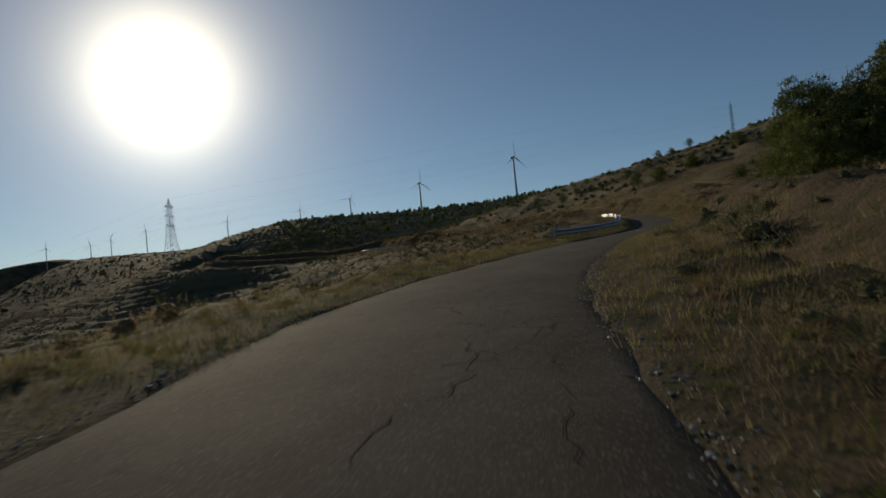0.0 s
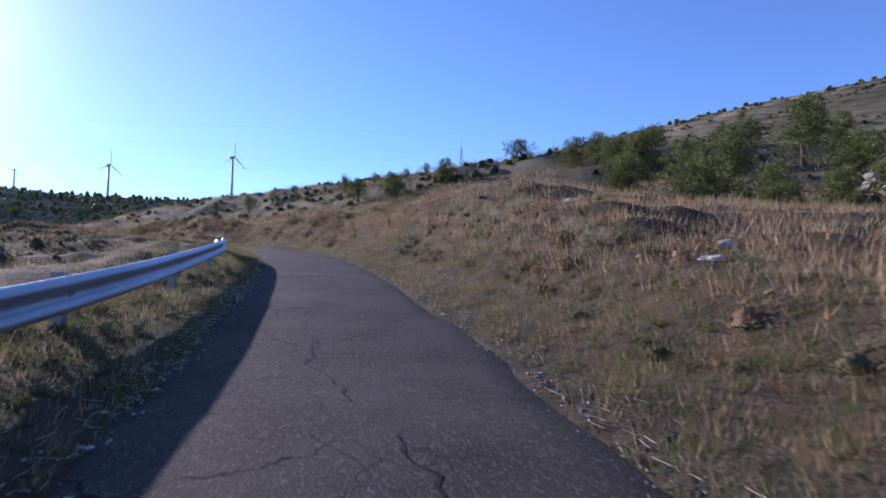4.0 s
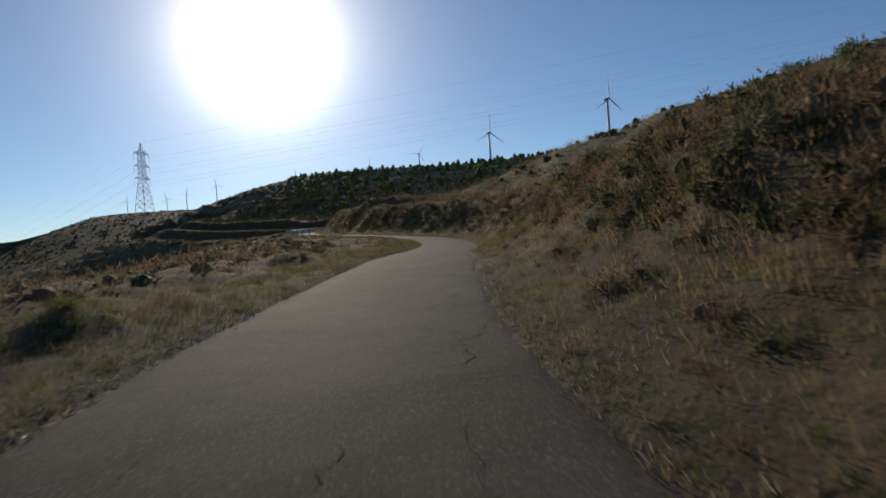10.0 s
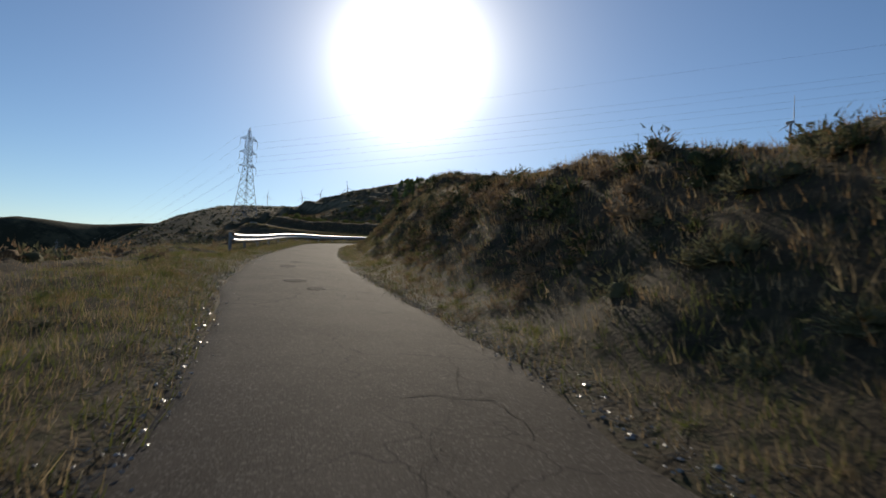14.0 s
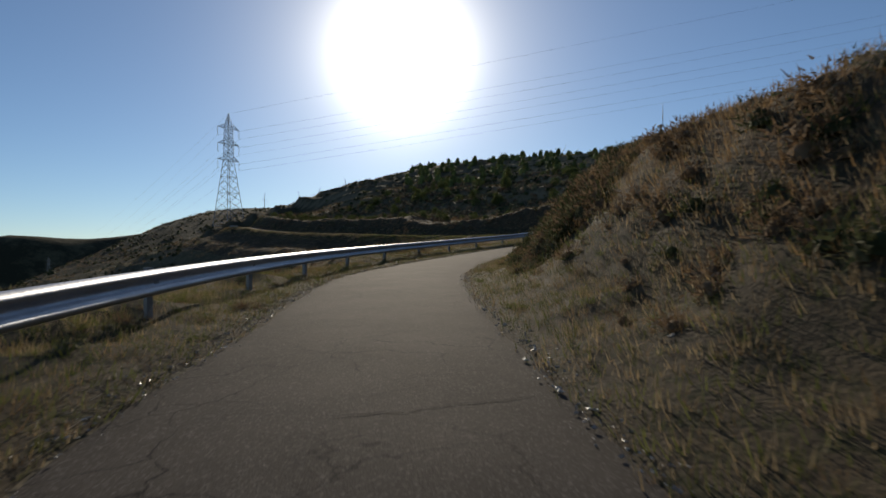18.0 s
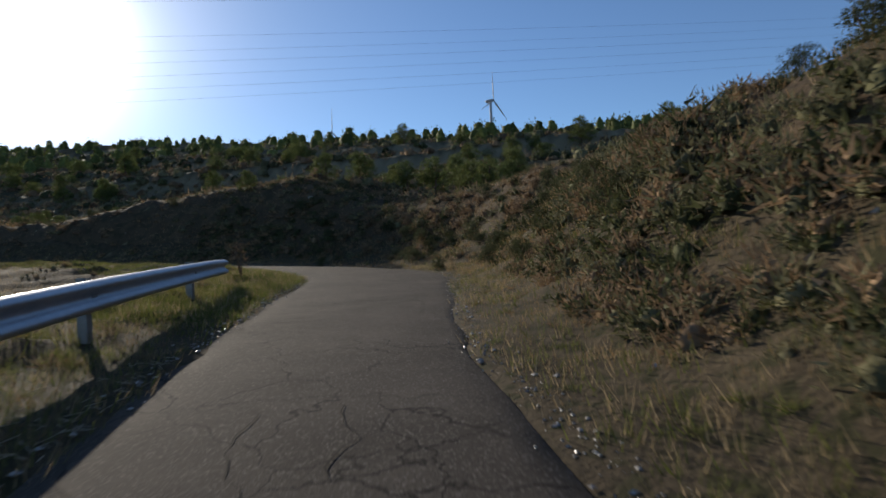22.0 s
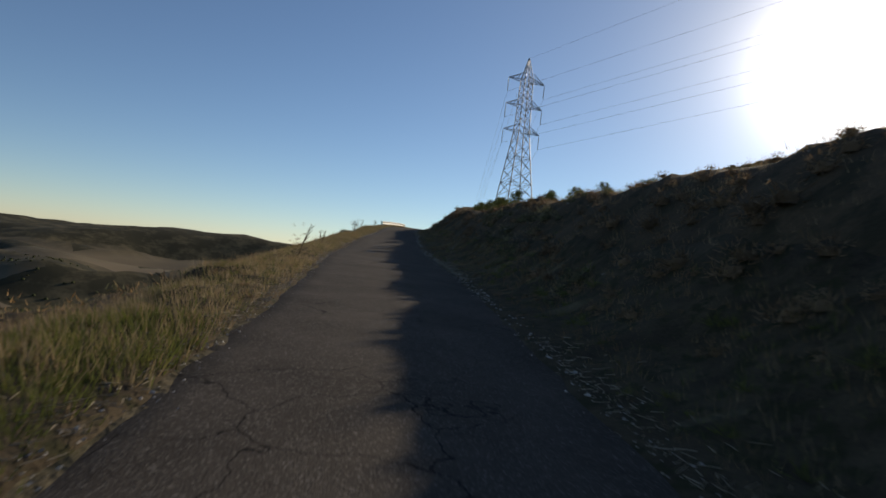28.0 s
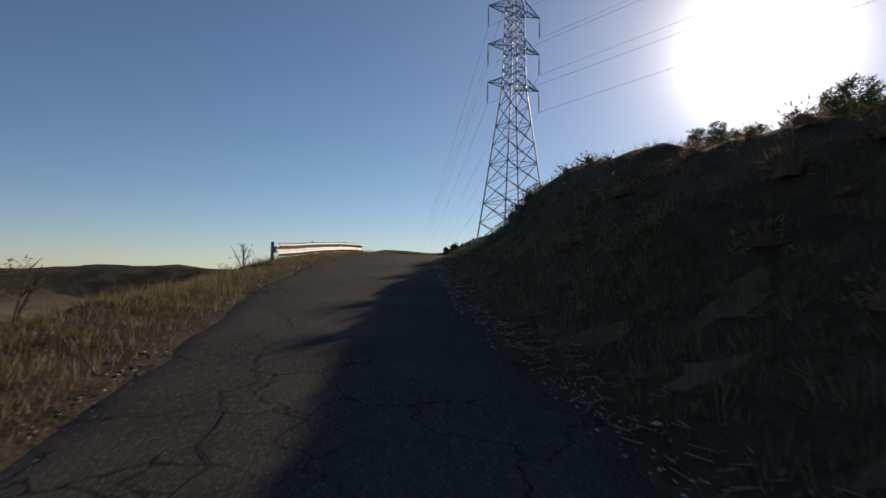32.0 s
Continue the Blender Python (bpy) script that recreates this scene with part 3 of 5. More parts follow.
def lump(x, y, off):
    """Hummocks of soil and matted grass on the banks and shoulders, by the distance from the asphalt."""
    h = 0.34 * np.maximum(fbm(x / 1.7, y / 1.7, 231, 2) + 0.1, 0) + 0.26 * np.maximum(fbm(x / 0.8, y / 0.8, 237, 2) + 0.1, 0)
    return h * ease((off - 0.35) / 1.6) * (1 - ease((off - 8.5) / 3))


def surf(x, y):
    """Height of the ground, hummocks and all."""
    x, y = np.atleast_1d(np.asarray(x, float)), np.atleast_1d(np.asarray(y, float))
    i = np.clip(np.searchsorted(gx, x) - 1, 0, nx - 2)
    j = np.clip(np.searchsorted(gy, y) - 1, 0, ny - 2)
    u, v = (x - gx[i]) / (gx[i + 1] - gx[i]), (y - gy[j]) / (gy[j + 1] - gy[j])
    def at(g):
        return (g[j, i] * (1 - u) + g[j, i + 1] * u) * (1 - v) + (g[j + 1, i] * (1 - u) + g[j + 1, i + 1] * u) * v
    return at(Z.reshape(ny, nx)) + lump(x, y, at(OFF))


def edge_wobble(s, side):
    """How far the broken asphalt edge strays from its line."""
    return 0.16 * fbm(s / 1.3, s * 0 + (7 if side > 0 else 3), 77, 3) + 0.10 * vnoise(s / 9, s * 0 + (5 if side > 0 else 1), 78)


def turf(s, d):
    """Height of the verge: it rises over the crumbling asphalt edge and runs into the slope."""
    x, y, z = on_road(s, d)
    off = np.where(d > 0, d - np.interp(s, EDGE_S, EDGE_R), -d - np.interp(s, EDGE_S, EDGE_L))
    g = surf(x, y) + 0.03 + 0.05 * (fbm(x / 0.45, y / 0.45, 83, 3) + 0.25) * ease((off - 0.1) / 0.4)
    lip = z + 0.02 + 0.03 * vnoise(x / 0.3, y / 0.3, 85)
    near = 1 - ease(off / 0.55)
    return np.where(off < 2.4, np.maximum(g, lip * near + g * (1 - near)), surf(x, y))


ground = tagged(new("ground", me), "dry terraced hillside of straw-coloured grass and soil", "ground", kind="structure")

# the road: a worn strip of asphalt with ragged edges
rs = np.arange(2, LINE_S[-1] - 2, 0.4)
across = np.array([-1.0, -0.985, -0.8, -0.45, 0.0, 0.45, 0.8, 0.985, 1.0])
drop = np.array([-0.012, 0.0, 0.015, 0.03, 0.04, 0.03, 0.015, 0.0, -0.012])
RV = []
for c, h in zip(across, drop):
    w = np.interp(rs, EDGE_S, EDGE_R if c > 0 else EDGE_L)
    w = w + (np.abs(c) > 0.9) * edge_wobble(rs, c)
    x, y, z = on_road(rs, c * w)
    RV.append(np.stack([x, y, z + h + 0.012 * fbm(x / 0.9, y / 0.9, 79, 2)], 1))
RV = np.stack(RV, 1).reshape(-1, 3)
k = len(across)
i0 = (np.arange(len(rs) - 1)[:, None] * k + np.arange(k - 1)[None, :]).ravel()
road = tagged(new("road", mesh_data("road", RV, np.stack([i0, i0 + 1, i0 + k + 1, i0 + k], 1), ASPHALT, True)),
              "narrow cracked grey-brown asphalt mountain road", "road", kind="structure")



def road_z(s, d):
    """Height of the asphalt itself."""
    x, y, z = on_road(s, d)
    w = np.where(d > 0, np.interp(s, EDGE_S, EDGE_R), np.interp(s, EDGE_S, EDGE_L))
    return z + np.interp(d / w, across, drop) + 0.012 * fbm(x / 0.9, y / 0.9, 79, 2)


# rough verges that lap over the asphalt on both sides
vs_ = np.arange(40, LINE_S[-1] - 3, 0.3)
voff = np.array([-0.12, 0.0, 0.07, 0.16, 0.28, 0.42, 0.6, 0.8, 1.0, 1.25, 1.5, 1.8, 2.1, 2.35, 2.5])
for side in (1, -1):
    cols = []
    for c, o in enumerate(voff):
        w = np.interp(vs_, EDGE_S, EDGE_R if side > 0 else EDGE_L)
        d = side * (w + o + edge_wobble(vs_, side) * (1 - ease(o / 0.8)) + 0.03 * vnoise(vs_ / 0.35, vs_ * 0 + c, 88))
        x, y, z = on_road(vs_, d)
        h = turf(vs_, d)
        if c == 0:
            h = z - 0.03
        elif c == 1:
            h = z + 0.004
        elif c == len(voff) - 1:
            h = surf(x, y) - 0.2
        cols.append(np.stack([x, y, h], 1))
    V = np.stack(cols, 1).reshape(-1, 3)
    k = len(voff)
    i0 = (np.arange(len(vs_) - 1)[:, None] * k + np.arange(k - 1)[None, :]).ravel()
    q = np.stack([i0, i0 + k, i0 + k + 1, i0 + 1], 1) if side < 0 else np.stack([i0, i0 + 1, i0 + k + 1, i0 + k], 1)
    tagged(new("verge", mesh_data("verge", V, q, VERGE_SOIL, True)), "gravelly dry soil verge beside the asphalt", "verge", kind="structure")


# hummocky banks beyond the verges
boff = np.r_[2.15, np.arange(2.3, 11.6, 0.36)]
bs_ = np.arange(46, LINE_S[-1] - 4, 0.42)
for side in (1, -1):
    cols = []
    for c, o in enumerate(boff):
        d = side * (np.interp(bs_, EDGE_S, EDGE_R if side > 0 else EDGE_L) + o + 0.05 * vnoise(bs_ / 0.5, bs_ * 0 + c, 239))
        x, y, _ = on_road(bs_, d)
        cols.append(np.stack([x, y, surf(x, y) + (0.012 if 0 < c < len(boff) - 1 else -0.3)], 1))
    V = np.stack(cols, 1).reshape(-1, 3)
    k = len(boff)
    i0 = (np.arange(len(bs_) - 1)[:, None] * k + np.arange(k - 1)[None, :]).ravel()
    q = np.stack([i0, i0 + k, i0 + k + 1, i0 + 1], 1) if side < 0 else np.stack([i0, i0 + 1, i0 + k + 1, i0 + k], 1)
    tagged(new("bank", mesh_data("bank", V, q, BANK_SOIL, True)), "hummocky dry earth bank beside the mountain road", "bank", kind="structure")


# ---- guard rails ----
W_BEAM = [(0.0, 0.0), (0.025, 0.012), (0.075, 0.04), (0.078, 0.075), (0.03, 0.115), (0.005, 0.14), (0.005, 0.17), (0.03, 0.195), (0.078, 0.235), (0.075, 0.27), (0.025, 0.298), (0.0, 0.31)]


def beam_mesh(name, pts, face, profile, mat):
    """A sheet-steel rail swept through pts; face gives the side that its ribs point to."""
    verts, faces, n = [], [], len(profile)
    for p, f in zip(pts, face):
        for u, v in profile:
            verts.append((p[0] + f[0] * u, p[1] + f[1] * u, p[2] + v))
        for u, v in profile:
            verts.append((p[0] + f[0] * (u - 0.006), p[1] + f[1] * (u - 0.006), p[2] + v))
    for i in range(len(pts) - 1):
        a, b = i * 2 * n, (i + 1) * 2 * n
        for k in range(n - 1):
            faces += [(a + k, a + k + 1, b + k + 1, b + k), (a + n + k + 1, a + n + k, b + n + k, b + n + k + 1)]
        faces += [(a, b, b + n, a + n), (a + n - 1, a + 2 * n - 1, b + 2 * n - 1, b + n - 1)]
    return mesh_data(name, verts, faces, mat, True)


def guard_rail(knots, top, label, steel=ZINC, spacing=4.0):
    """knots: (way along the road, distance to its right); the beam faces the road."""
    ks = np.array(knots, float)
    s = np.arange(ks[0, 0], ks[-1, 0] + 0.1, 1.0)
    d = np.interp(s, ks[:, 0], ks[:, 1])
    d = np.convolve(np.pad(d, 2, "edge"), np.ones(5) / 5, "valid")
    x, y, z = on_road(s, d)
    t = np.stack([np.gradient(x), np.gradient(y)], 1)
    t /= np.linalg.norm(t, axis=1)[:, None]
    face = np.stack([t[:, 1], -t[:, 0]], 1)
    g = ground_z(x, y)
    zt = np.convolve(np.pad(np.maximum(z + top - 0.31, g + 0.1), 2, "edge"), np.ones(5) / 5, "valid")
    rail = thing("guard_rail", pose(0, 0, 0), label, "guard rail", "guard rails along the road")
    step = int(spacing)
    for i in range(0, len(s) - 1, step):
        j = min(i + step, len(s) - 1)
        part("beam", beam_mesh("beam", np.stack([x, y, zt], 1)[i:j + 1], face[i:j + 1], W_BEAM, steel), steel, rail)
        bm = bmesh.new()
        px, py = x[i] - face[i, 0] * 0.09, y[i] - face[i, 1] * 0.09
        bar(bm, (px, py, ground_z(px, py)[0] - 0.3), (px, py, zt[i] + 0.33), 0.07, 0.11)
        post = part("post", bm, POST_STEEL, rail)
        bm = bmesh.new()
        bar(bm, (px, py, zt[i] + 0.155), (x[i] + face[i, 0] * 0.01, y[i] + face[i, 1] * 0.01, zt[i] + 0.155), 0.12, 0.14)
        part("spacer", bm, POST_STEEL, post)
    return rail


guard_rail([(87, -2.8), (95, -2.6), (101, -2.2), (108, -2.05), (112, -1.75), (118, -1.85), (123, -1.9), (126, -2.4)], 0.64, "bluish galvanised steel guard rail with a shadow on the asphalt")
guard_rail([(229, -2.5), (245, -2.5), (262, -3.2), (270, -3.4), (285, -3.0), (300, -2.8)], 0.72, "galvanised steel guard rail glinting in low sun above the valley")
guard_rail([(403, -2.1), (408, -2.2), (413, -2.3)], 0.45, "short weathered white-grey guard rail on the crest", POST_STEEL)


# ---- power line ----
def lattice_face(bm, a0, b0, a1, b1, panels, w):
    """Crossed bracing between two legs."""
    a0, b0, a1, b1 = map(Vector, (a0, b0, a1, b1))
    for i in range(panels):
        u, v = i / panels, (i + 1) / panels
        p, q, r, s = a0.lerp(a1, u), b0.lerp(b1, u), a0.lerp(a1, v), b0.lerp(b1, v)
        bar(bm, p, s, w)
        bar(bm, q, r, w)
        if i % 2 == 0:
            bar(bm, p, q, w)


def power_pylon(x, y, turn, low, gap, peak, base, label):
    """A lattice pylon with three pairs of arms; low: height of the lowest arms."""
    z0 = float(ground_z(x, y)[0]) - 0.4
    py = thing("power_pylon", pose(x, y, z0, 0, 0, turn), label, "pylon", "pylons of the power line")
    zs = [0, low - z0, low - z0 + 2 * gap + 0.5, peak - z0]
    ws = [base, 1.2, 0.95, 0.05]
    def corner(k, lev):
        sx, sy = ((-1, -1), (1, -1), (1, 1), (-1, 1))[k]
        return (sx * ws[lev], sy * ws[lev], zs[lev])
    for k in range(4):
        bm = bmesh.new()
        for lev in range(3):
            bar(bm, corner(k, lev), corner(k, lev + 1), 0.17 if lev == 0 else 0.13)
        part("leg", bm, PYLON_STEEL, py)
        bm = bmesh.new()
        lattice_face(bm, corner(k, 0), corner((k + 1) % 4, 0), corner(k, 1), corner((k + 1) % 4, 1), 8, 0.08)
        lattice_face(bm, corner(k, 1), corner((k + 1) % 4, 1), corner(k, 2), corner((k + 1) % 4, 2), 9, 0.07)
        lattice_face(bm, corner(k, 2), corner((k + 1) % 4, 2), corner(k, 3), corner((k + 1) % 4, 3), 4, 0.06)
        part("bracing", bm, PYLON_STEEL, py)
    ends = []
    for lev in range(3):
        z = low - z0 + lev * gap
        for side in (-1, 1):
            bm = bmesh.new()
            tip = Vector((side * 4.3, 0, z))
            w = 1.0
            for yy in (-w, w):
                bar(bm, (side * w, yy, z), tip, 0.10)
                bar(bm, (side * w, yy, z + 1.5), tip, 0.10)
                for u in (0.25, 0.5, 0.75):
                    bar(bm, Vector((side * w, yy, z)).lerp(tip, u), Vector((side * w, yy, z + 1.5)).lerp(tip, u - 0.2), 0.06)
            for u in (0.2, 0.45, 0.7):
                bar(bm, Vector((side * w, -w, z)).lerp(tip, u), Vector((side * w, w, z)).lerp(tip, u), 0.06)
            arm = part("crossarm", bm, PYLON_STEEL, py)
            bm = bmesh.new()
            tube(bm, [tip, tip - Vector((0, 0, 3.0))], [0.03, 0.03], 6)
            for k in range(16):
                tube(bm, [tip - Vector((0, 0, 0.4 + k * 0.155)), tip - Vector((0, 0, 0.47 + k * 0.155))], [0.13, 0.07], 8)
            part("insulator", bm, GLASS_INS, arm, "pale glass insulator string")
            ends.append(tip - Vector((0, 0, 3.0)))
    m = pose(x, y, z0, 0, 0, turn)
    return [m @ e for e in ends] + [m @ Vector((0, 0, zs[3]))]


def conductor(a, b, sag, label):
    n = 40
    pts = [a.lerp(b, (i / n)) - Vector((0, 0, 4 * sag * (i / n) * (1 - i / n))) for i in range(n + 1)]
    bm = bmesh.new()
    tube(bm, pts, [0.017] * (n + 1), 4)
    me = bpy.data.meshes.new("power_cable")
    bm.to_mesh(me)
    bm.free()
    me.materials.append(CABLE)
    tagged(new("power_cable", me), label, "cable", "cables of the power line")


NEAR = power_pylon(-20, 370, 58, 46.7, 5.4, 62.4, 3.6, "tall grey steel lattice pylon with six arms on the spur")
EAST = power_pylon(771, 182, 14, 157, 5.7, 174, 4.5, "far steel lattice pylon hidden behind the hill")
WEST = power_pylon(-560, 1115, 50, 9, 5.7, 26, 3.6, "distant steel lattice pylon down in the valley")
for k in range(7):
    conductor(NEAR[k], EAST[k], 9 if k < 6 else 6, "dark overhead conductor crossing the sky above the wooded hill")
    conductor(NEAR[k], WEST[k], 16 if k < 6 else 11, "dark overhead conductor running down to the valley")


# ---- wind turbines ----
def wind_turbine(x, y, hub, blade, spin, turn, label):
    z0 = float(ground_z(x, y)[0]) - 0.5
    wt = thing("wind_turbine", pose(x, y, z0, 0, 0, turn), label, "wind turbine", "wind turbines on the ridge")
    h = hub - z0
    bm = bmesh.new()
    tube(bm, [(0, 0, 0), (0, 0, h * 0.5), (0, 0, h - 0.8)], [blade * 0.075, blade * 0.06, blade * 0.045], 14)
    part("tower", bm, TURBINE, wt)
    bm = bmesh.new()
    tube(bm, [(0, -1.6, h), (0, -1.2, h), (0, 2.2, h), (0, 3.0, h)], [0.7, 0.95, 0.95, 0.6], 10)
    part("nacelle", bm, TURBINE, wt)
    bm = bmesh.new()
    tube(bm, [(0, -2.6, h), (0, -2.3, h), (0, -1.6, h)], [0.2, 0.6, 0.8], 10)
    hubp = part("rotor_hub", bm, TURBINE, wt)
    for k in range(3):
        a = radians(spin + 120 * k)
        ax = Vector((math.sin(a), 0, math.cos(a)))
        bm = bmesh.new()
        c0 = Vector((0, -2.0, h))
        us = [0.02, 0.08, 0.2, 0.45, 0.75, 1.0]
        tube(bm, [c0 + ax * blade * u for u in us], [blade * q for q in (0.018, 0.022, 0.042, 0.032, 0.02, 0.006)], 8, 0.45)
        part("blade", bm, TURBINE, hubp)
    return wt


FAR_T = "distant grey wind turbine on the ridge, blades at rest"
wind_turbine(262, 476, 105.2, 16.0, 0, 22, "grey three-bladed wind turbine behind the terraced ridge")
wind_turbine(201, 565, 100.6, 16.0, 2, 17, "grey three-bladed wind turbine behind the terraced ridge")
wind_turbine(208, 915, 141.7, 16.0, 28, 10, FAR_T)
wind_turbine(162, 1145, 161.2, 16.0, 5, 8, FAR_T)
wind_turbine(32, 1198, 154.3, 16.0, 12, 3, FAR_T)
wind_turbine(-116, 1285, 155.0, 16.0, -10, 0, FAR_T)
wind_turbine(-202, 1460, 160.7, 16.0, 20, -3, FAR_T)
wind_turbine(-239, 1447, 150.9, 16.0, -15, -4, FAR_T)
wind_turbine(-338, 1528, 157.1, 16.0, 8, -6, FAR_T)
wind_turbine(518, 342, 133, 16.0, 2, 55, "grey wind turbine sunk behind the crest, only its blades showing")


def lattice_mast(x, y, top, label):
    z0 = float(ground_z(x, y)[0]) - 0.3
    mast = thing("lattice_mast", pose(x, y, z0), label, "mast")
    h = top - z0
    cs = [(math.cos(a) * 1.25, math.sin(a) * 1.25) for a in (0.3, 2.4, 4.5)]
    for k in range(3):
        bm = bmesh.new()
        bar(bm, (*cs[k], 0), (cs[k][0] * 0.6, cs[k][1] * 0.6, h), 0.16)
        part("leg", bm, PYLON_STEEL, mast)
        bm = bmesh.new()
        a, b = cs[k], cs[(k + 1) % 3]
        lattice_face(bm, (*a, 0), (*b, 0), (a[0] * .6, a[1] * .6, h), (b[0] * .6, b[1] * .6, h), 24, 0.10)
        part("bracing", bm, PYLON_STEEL, mast)
    bm = bmesh.new()
    tube(bm, [(0, 0, h), (0, 0, h + 4.0)], [0.12, 0.06], 6)
    part("aerial", bm, PYLON_STEEL, mast)


lattice_mast(304, 272, 90, "slim grey lattice mast behind the bushy ridge")


# ---- plants ----
rng = np.random.default_rng(4)


def sprays(centres, size, count, length, width, lift=0.3):
    """Small pointed leaves round each centre: vertices and triangles. size: radius of each clump."""
    n = len(centres)
    c = np.repeat(centres, count, 0)
    r = np.repeat(size, count)
    v = rng.normal(size=(n * count, 3))
    v /= np.linalg.norm(v, axis=1)[:, None]
    v[:, 2] = v[:, 2] * 0.8 + lift * 0.3
    p = c + v * (r * rng.uniform(0.25, 1.0, n * count) ** 0.6)[:, None]
    out = v + rng.normal(size=v.shape) * 0.6
    out[:, 2] += lift
    out /= np.linalg.norm(out, axis=1)[:, None]
    sd = np.cross(out, rng.normal(size=v.shape))
    sd /= np.linalg.norm(sd, axis=1)[:, None] + 1e-9
    ln = (np.repeat(length, count) if np.ndim(length) else length) * rng.uniform(0.6, 1.3, n * count)
    wd = np.repeat(width, count) if np.ndim(width) else width
    a, b, t = p - sd * (wd * np.ones(n * count) / 2)[:, None], p + sd * (wd * np.ones(n * count) / 2)[:, None], p + out * ln[:, None]
    verts = np.stack([a, b, t], 1).reshape(-1, 3)
    return verts, np.arange(len(verts)).reshape(-1, 3)


def domes(x, y, z, r, tall, count, long, wide, skirt=0.1, heart=0.92):
    """Rounded bushes: a dense lumpy heart under a coat of small leaves. r: radius, tall: height over radius, heart: its share of the radius."""
    n = len(x)
    a = np.arange(6) / 6 * 6.2832
    ring = [np.stack([np.cos(a + k) * math.cos(e), np.sin(a + k) * math.cos(e), a * 0 + math.sin(e)], 1) for k, e in ((0, -0.25), (0.5, 0.3), (1.0, 0.9))]
    unit = np.concatenate(ring + [np.array([[0, 0, 1.0]])])
    grow = heart * rng.uniform(0.65, 1.0, (n, len(unit), 1)) * r[:, None, None]
    base = np.stack([x, y, z + r * skirt], 1)
    core = base[:, None] + unit[None] * grow * np.stack([np.ones(n), np.ones(n), tall * np.ones(n)], 1)[:, None]
    i = np.arange(6)
    j = (i + 1) % 6
    tri = np.concatenate([np.stack([6 * k + i, 6 * k + j, 6 * k + 6 + j], 1) for k in range(2)] + [np.stack([6 * k + i, 6 * k + 6 + j, 6 * k + 6 + i], 1) for k in range(2)] + [np.stack([12 + i, 12 + j, i * 0 + 18], 1)])
    f1 = (tri[None] + (np.arange(n) * len(unit))[:, None, None]).reshape(-1, 3)
    m = n * count
    v = rng.normal(size=(m, 3))
    v[:, 2] = np.abs(v[:, 2]) - 0.4
    v /= np.linalg.norm(v, axis=1)[:, None]
    rr = np.repeat(r, count)
    lift = np.repeat(tall * np.ones(n), count)
    q = np.repeat(base, count, 0) + v * np.stack([rr, rr, rr * lift], 1) * rng.uniform(0.7 * heart, 0.6 + 0.44 * heart, m)[:, None]
    out = v + rng.normal(size=v.shape) * 0.6
    out[:, 2] += 0.35
    out /= np.linalg.norm(out, axis=1)[:, None]
    sd = np.cross(out, rng.normal(size=v.shape))
    sd *= (rr * wide / 2 / (np.linalg.norm(sd, axis=1) + 1e-9))[:, None]
    leaf = np.stack([q - sd, q + sd, q + out * (rr * long * rng.uniform(0.6, 1.3, m))[:, None]], 1).reshape(-1, 3)
    return np.concatenate([core.reshape(-1, 3), leaf]), np.concatenate([f1, n * len(unit) + np.arange(3 * m).reshape(-1, 3)])


def crown_centres(h, w, n, lobes):
    """Clump centres for an uneven crown: a few lobes of differing size, gaps between."""
    out = []
    lob = [(rng.uniform(-0.3, 0.3) * w, rng.uniform(-0.3, 0.3) * w, h * rng.uniform(0.3, 0.8), w * rng.uniform(0.28, 0.5)) for _ in range(lobes)]
    lob.append((0, 0, h * 0.88, w * 0.28))
    for i in range(n):
        lx, ly, lz, lr = lob[i % len(lob)]
        v = rng.normal(size=3)
        v /= np.linalg.norm(v)
        q = lr * rng.uniform(0.55, 1.0)
        out.append((lx + v[0] * q, ly + v[1] * q, max(lz + v[2] * q * 0.85, h * 0.08)))
    return np.array(out)


def pine_tree(h, w, n, per, leaf, label):
    tree = thing("pine_tree", pose(0, 0, -60), label, "tree", "young pines on the hillside")
    bm = bmesh.new()
    lean = rng.uniform(-0.06, 0.06, 2) * h
    tube(bm, [(0, 0, -0.25), (lean[0] * .3, lean[1] * .3, h * 0.3), (lean[0], lean[1], h * 0.65), (lean[0], lean[1], h * 0.92)], [0.045 * h, 0.032 * h, 0.018 * h, 0.005 * h], 7)
    trunk = part("trunk", bm, BARK, tree)
    for k in range(7):
        a, z = k * 2.4 + rng.uniform(-.3, .3), h * rng.uniform(0.15, 0.7)
        bm = bmesh.new()
        ex, ey = math.cos(a) * w * 0.42, math.sin(a) * w * 0.42
        tube(bm, [(lean[0] * .4, lean[1] * .4, z), (ex * .5, ey * .5, z + h * .05), (ex, ey, z + h * .13)], [0.014 * h, 0.009 * h, 0.003 * h], 5)
        part("limb", bm, BARK, trunk)
    c = crown_centres(h, w, n, 6)
    v, f = sprays(c, np.full(len(c), leaf * 1.5), per, leaf, leaf * 0.36)
    part("crown", mesh_data("crown", v, f, NEEDLES), NEEDLES, tree)
    return tree


PINES = [pine_tree(2.6, 2.3, 75, 18, 0.24, "young dark green pine with an uneven bushy crown among dry grass"),
         pine_tree(2.2, 2.6, 75, 18, 0.24, "low spreading green pine bush on the dry slope"),
         pine_tree(3.0, 2.3, 75, 18, 0.24, "taller young green pine on the dry slope"),
         pine_tree(1.6, 2.0, 65, 18, 0.21, "small rounded pine bush on a grassy terrace")]
BIG = pine_tree(5.6, 5.0, 1000, 34, 0.16, "large dense green pine beside the road above dry grass")


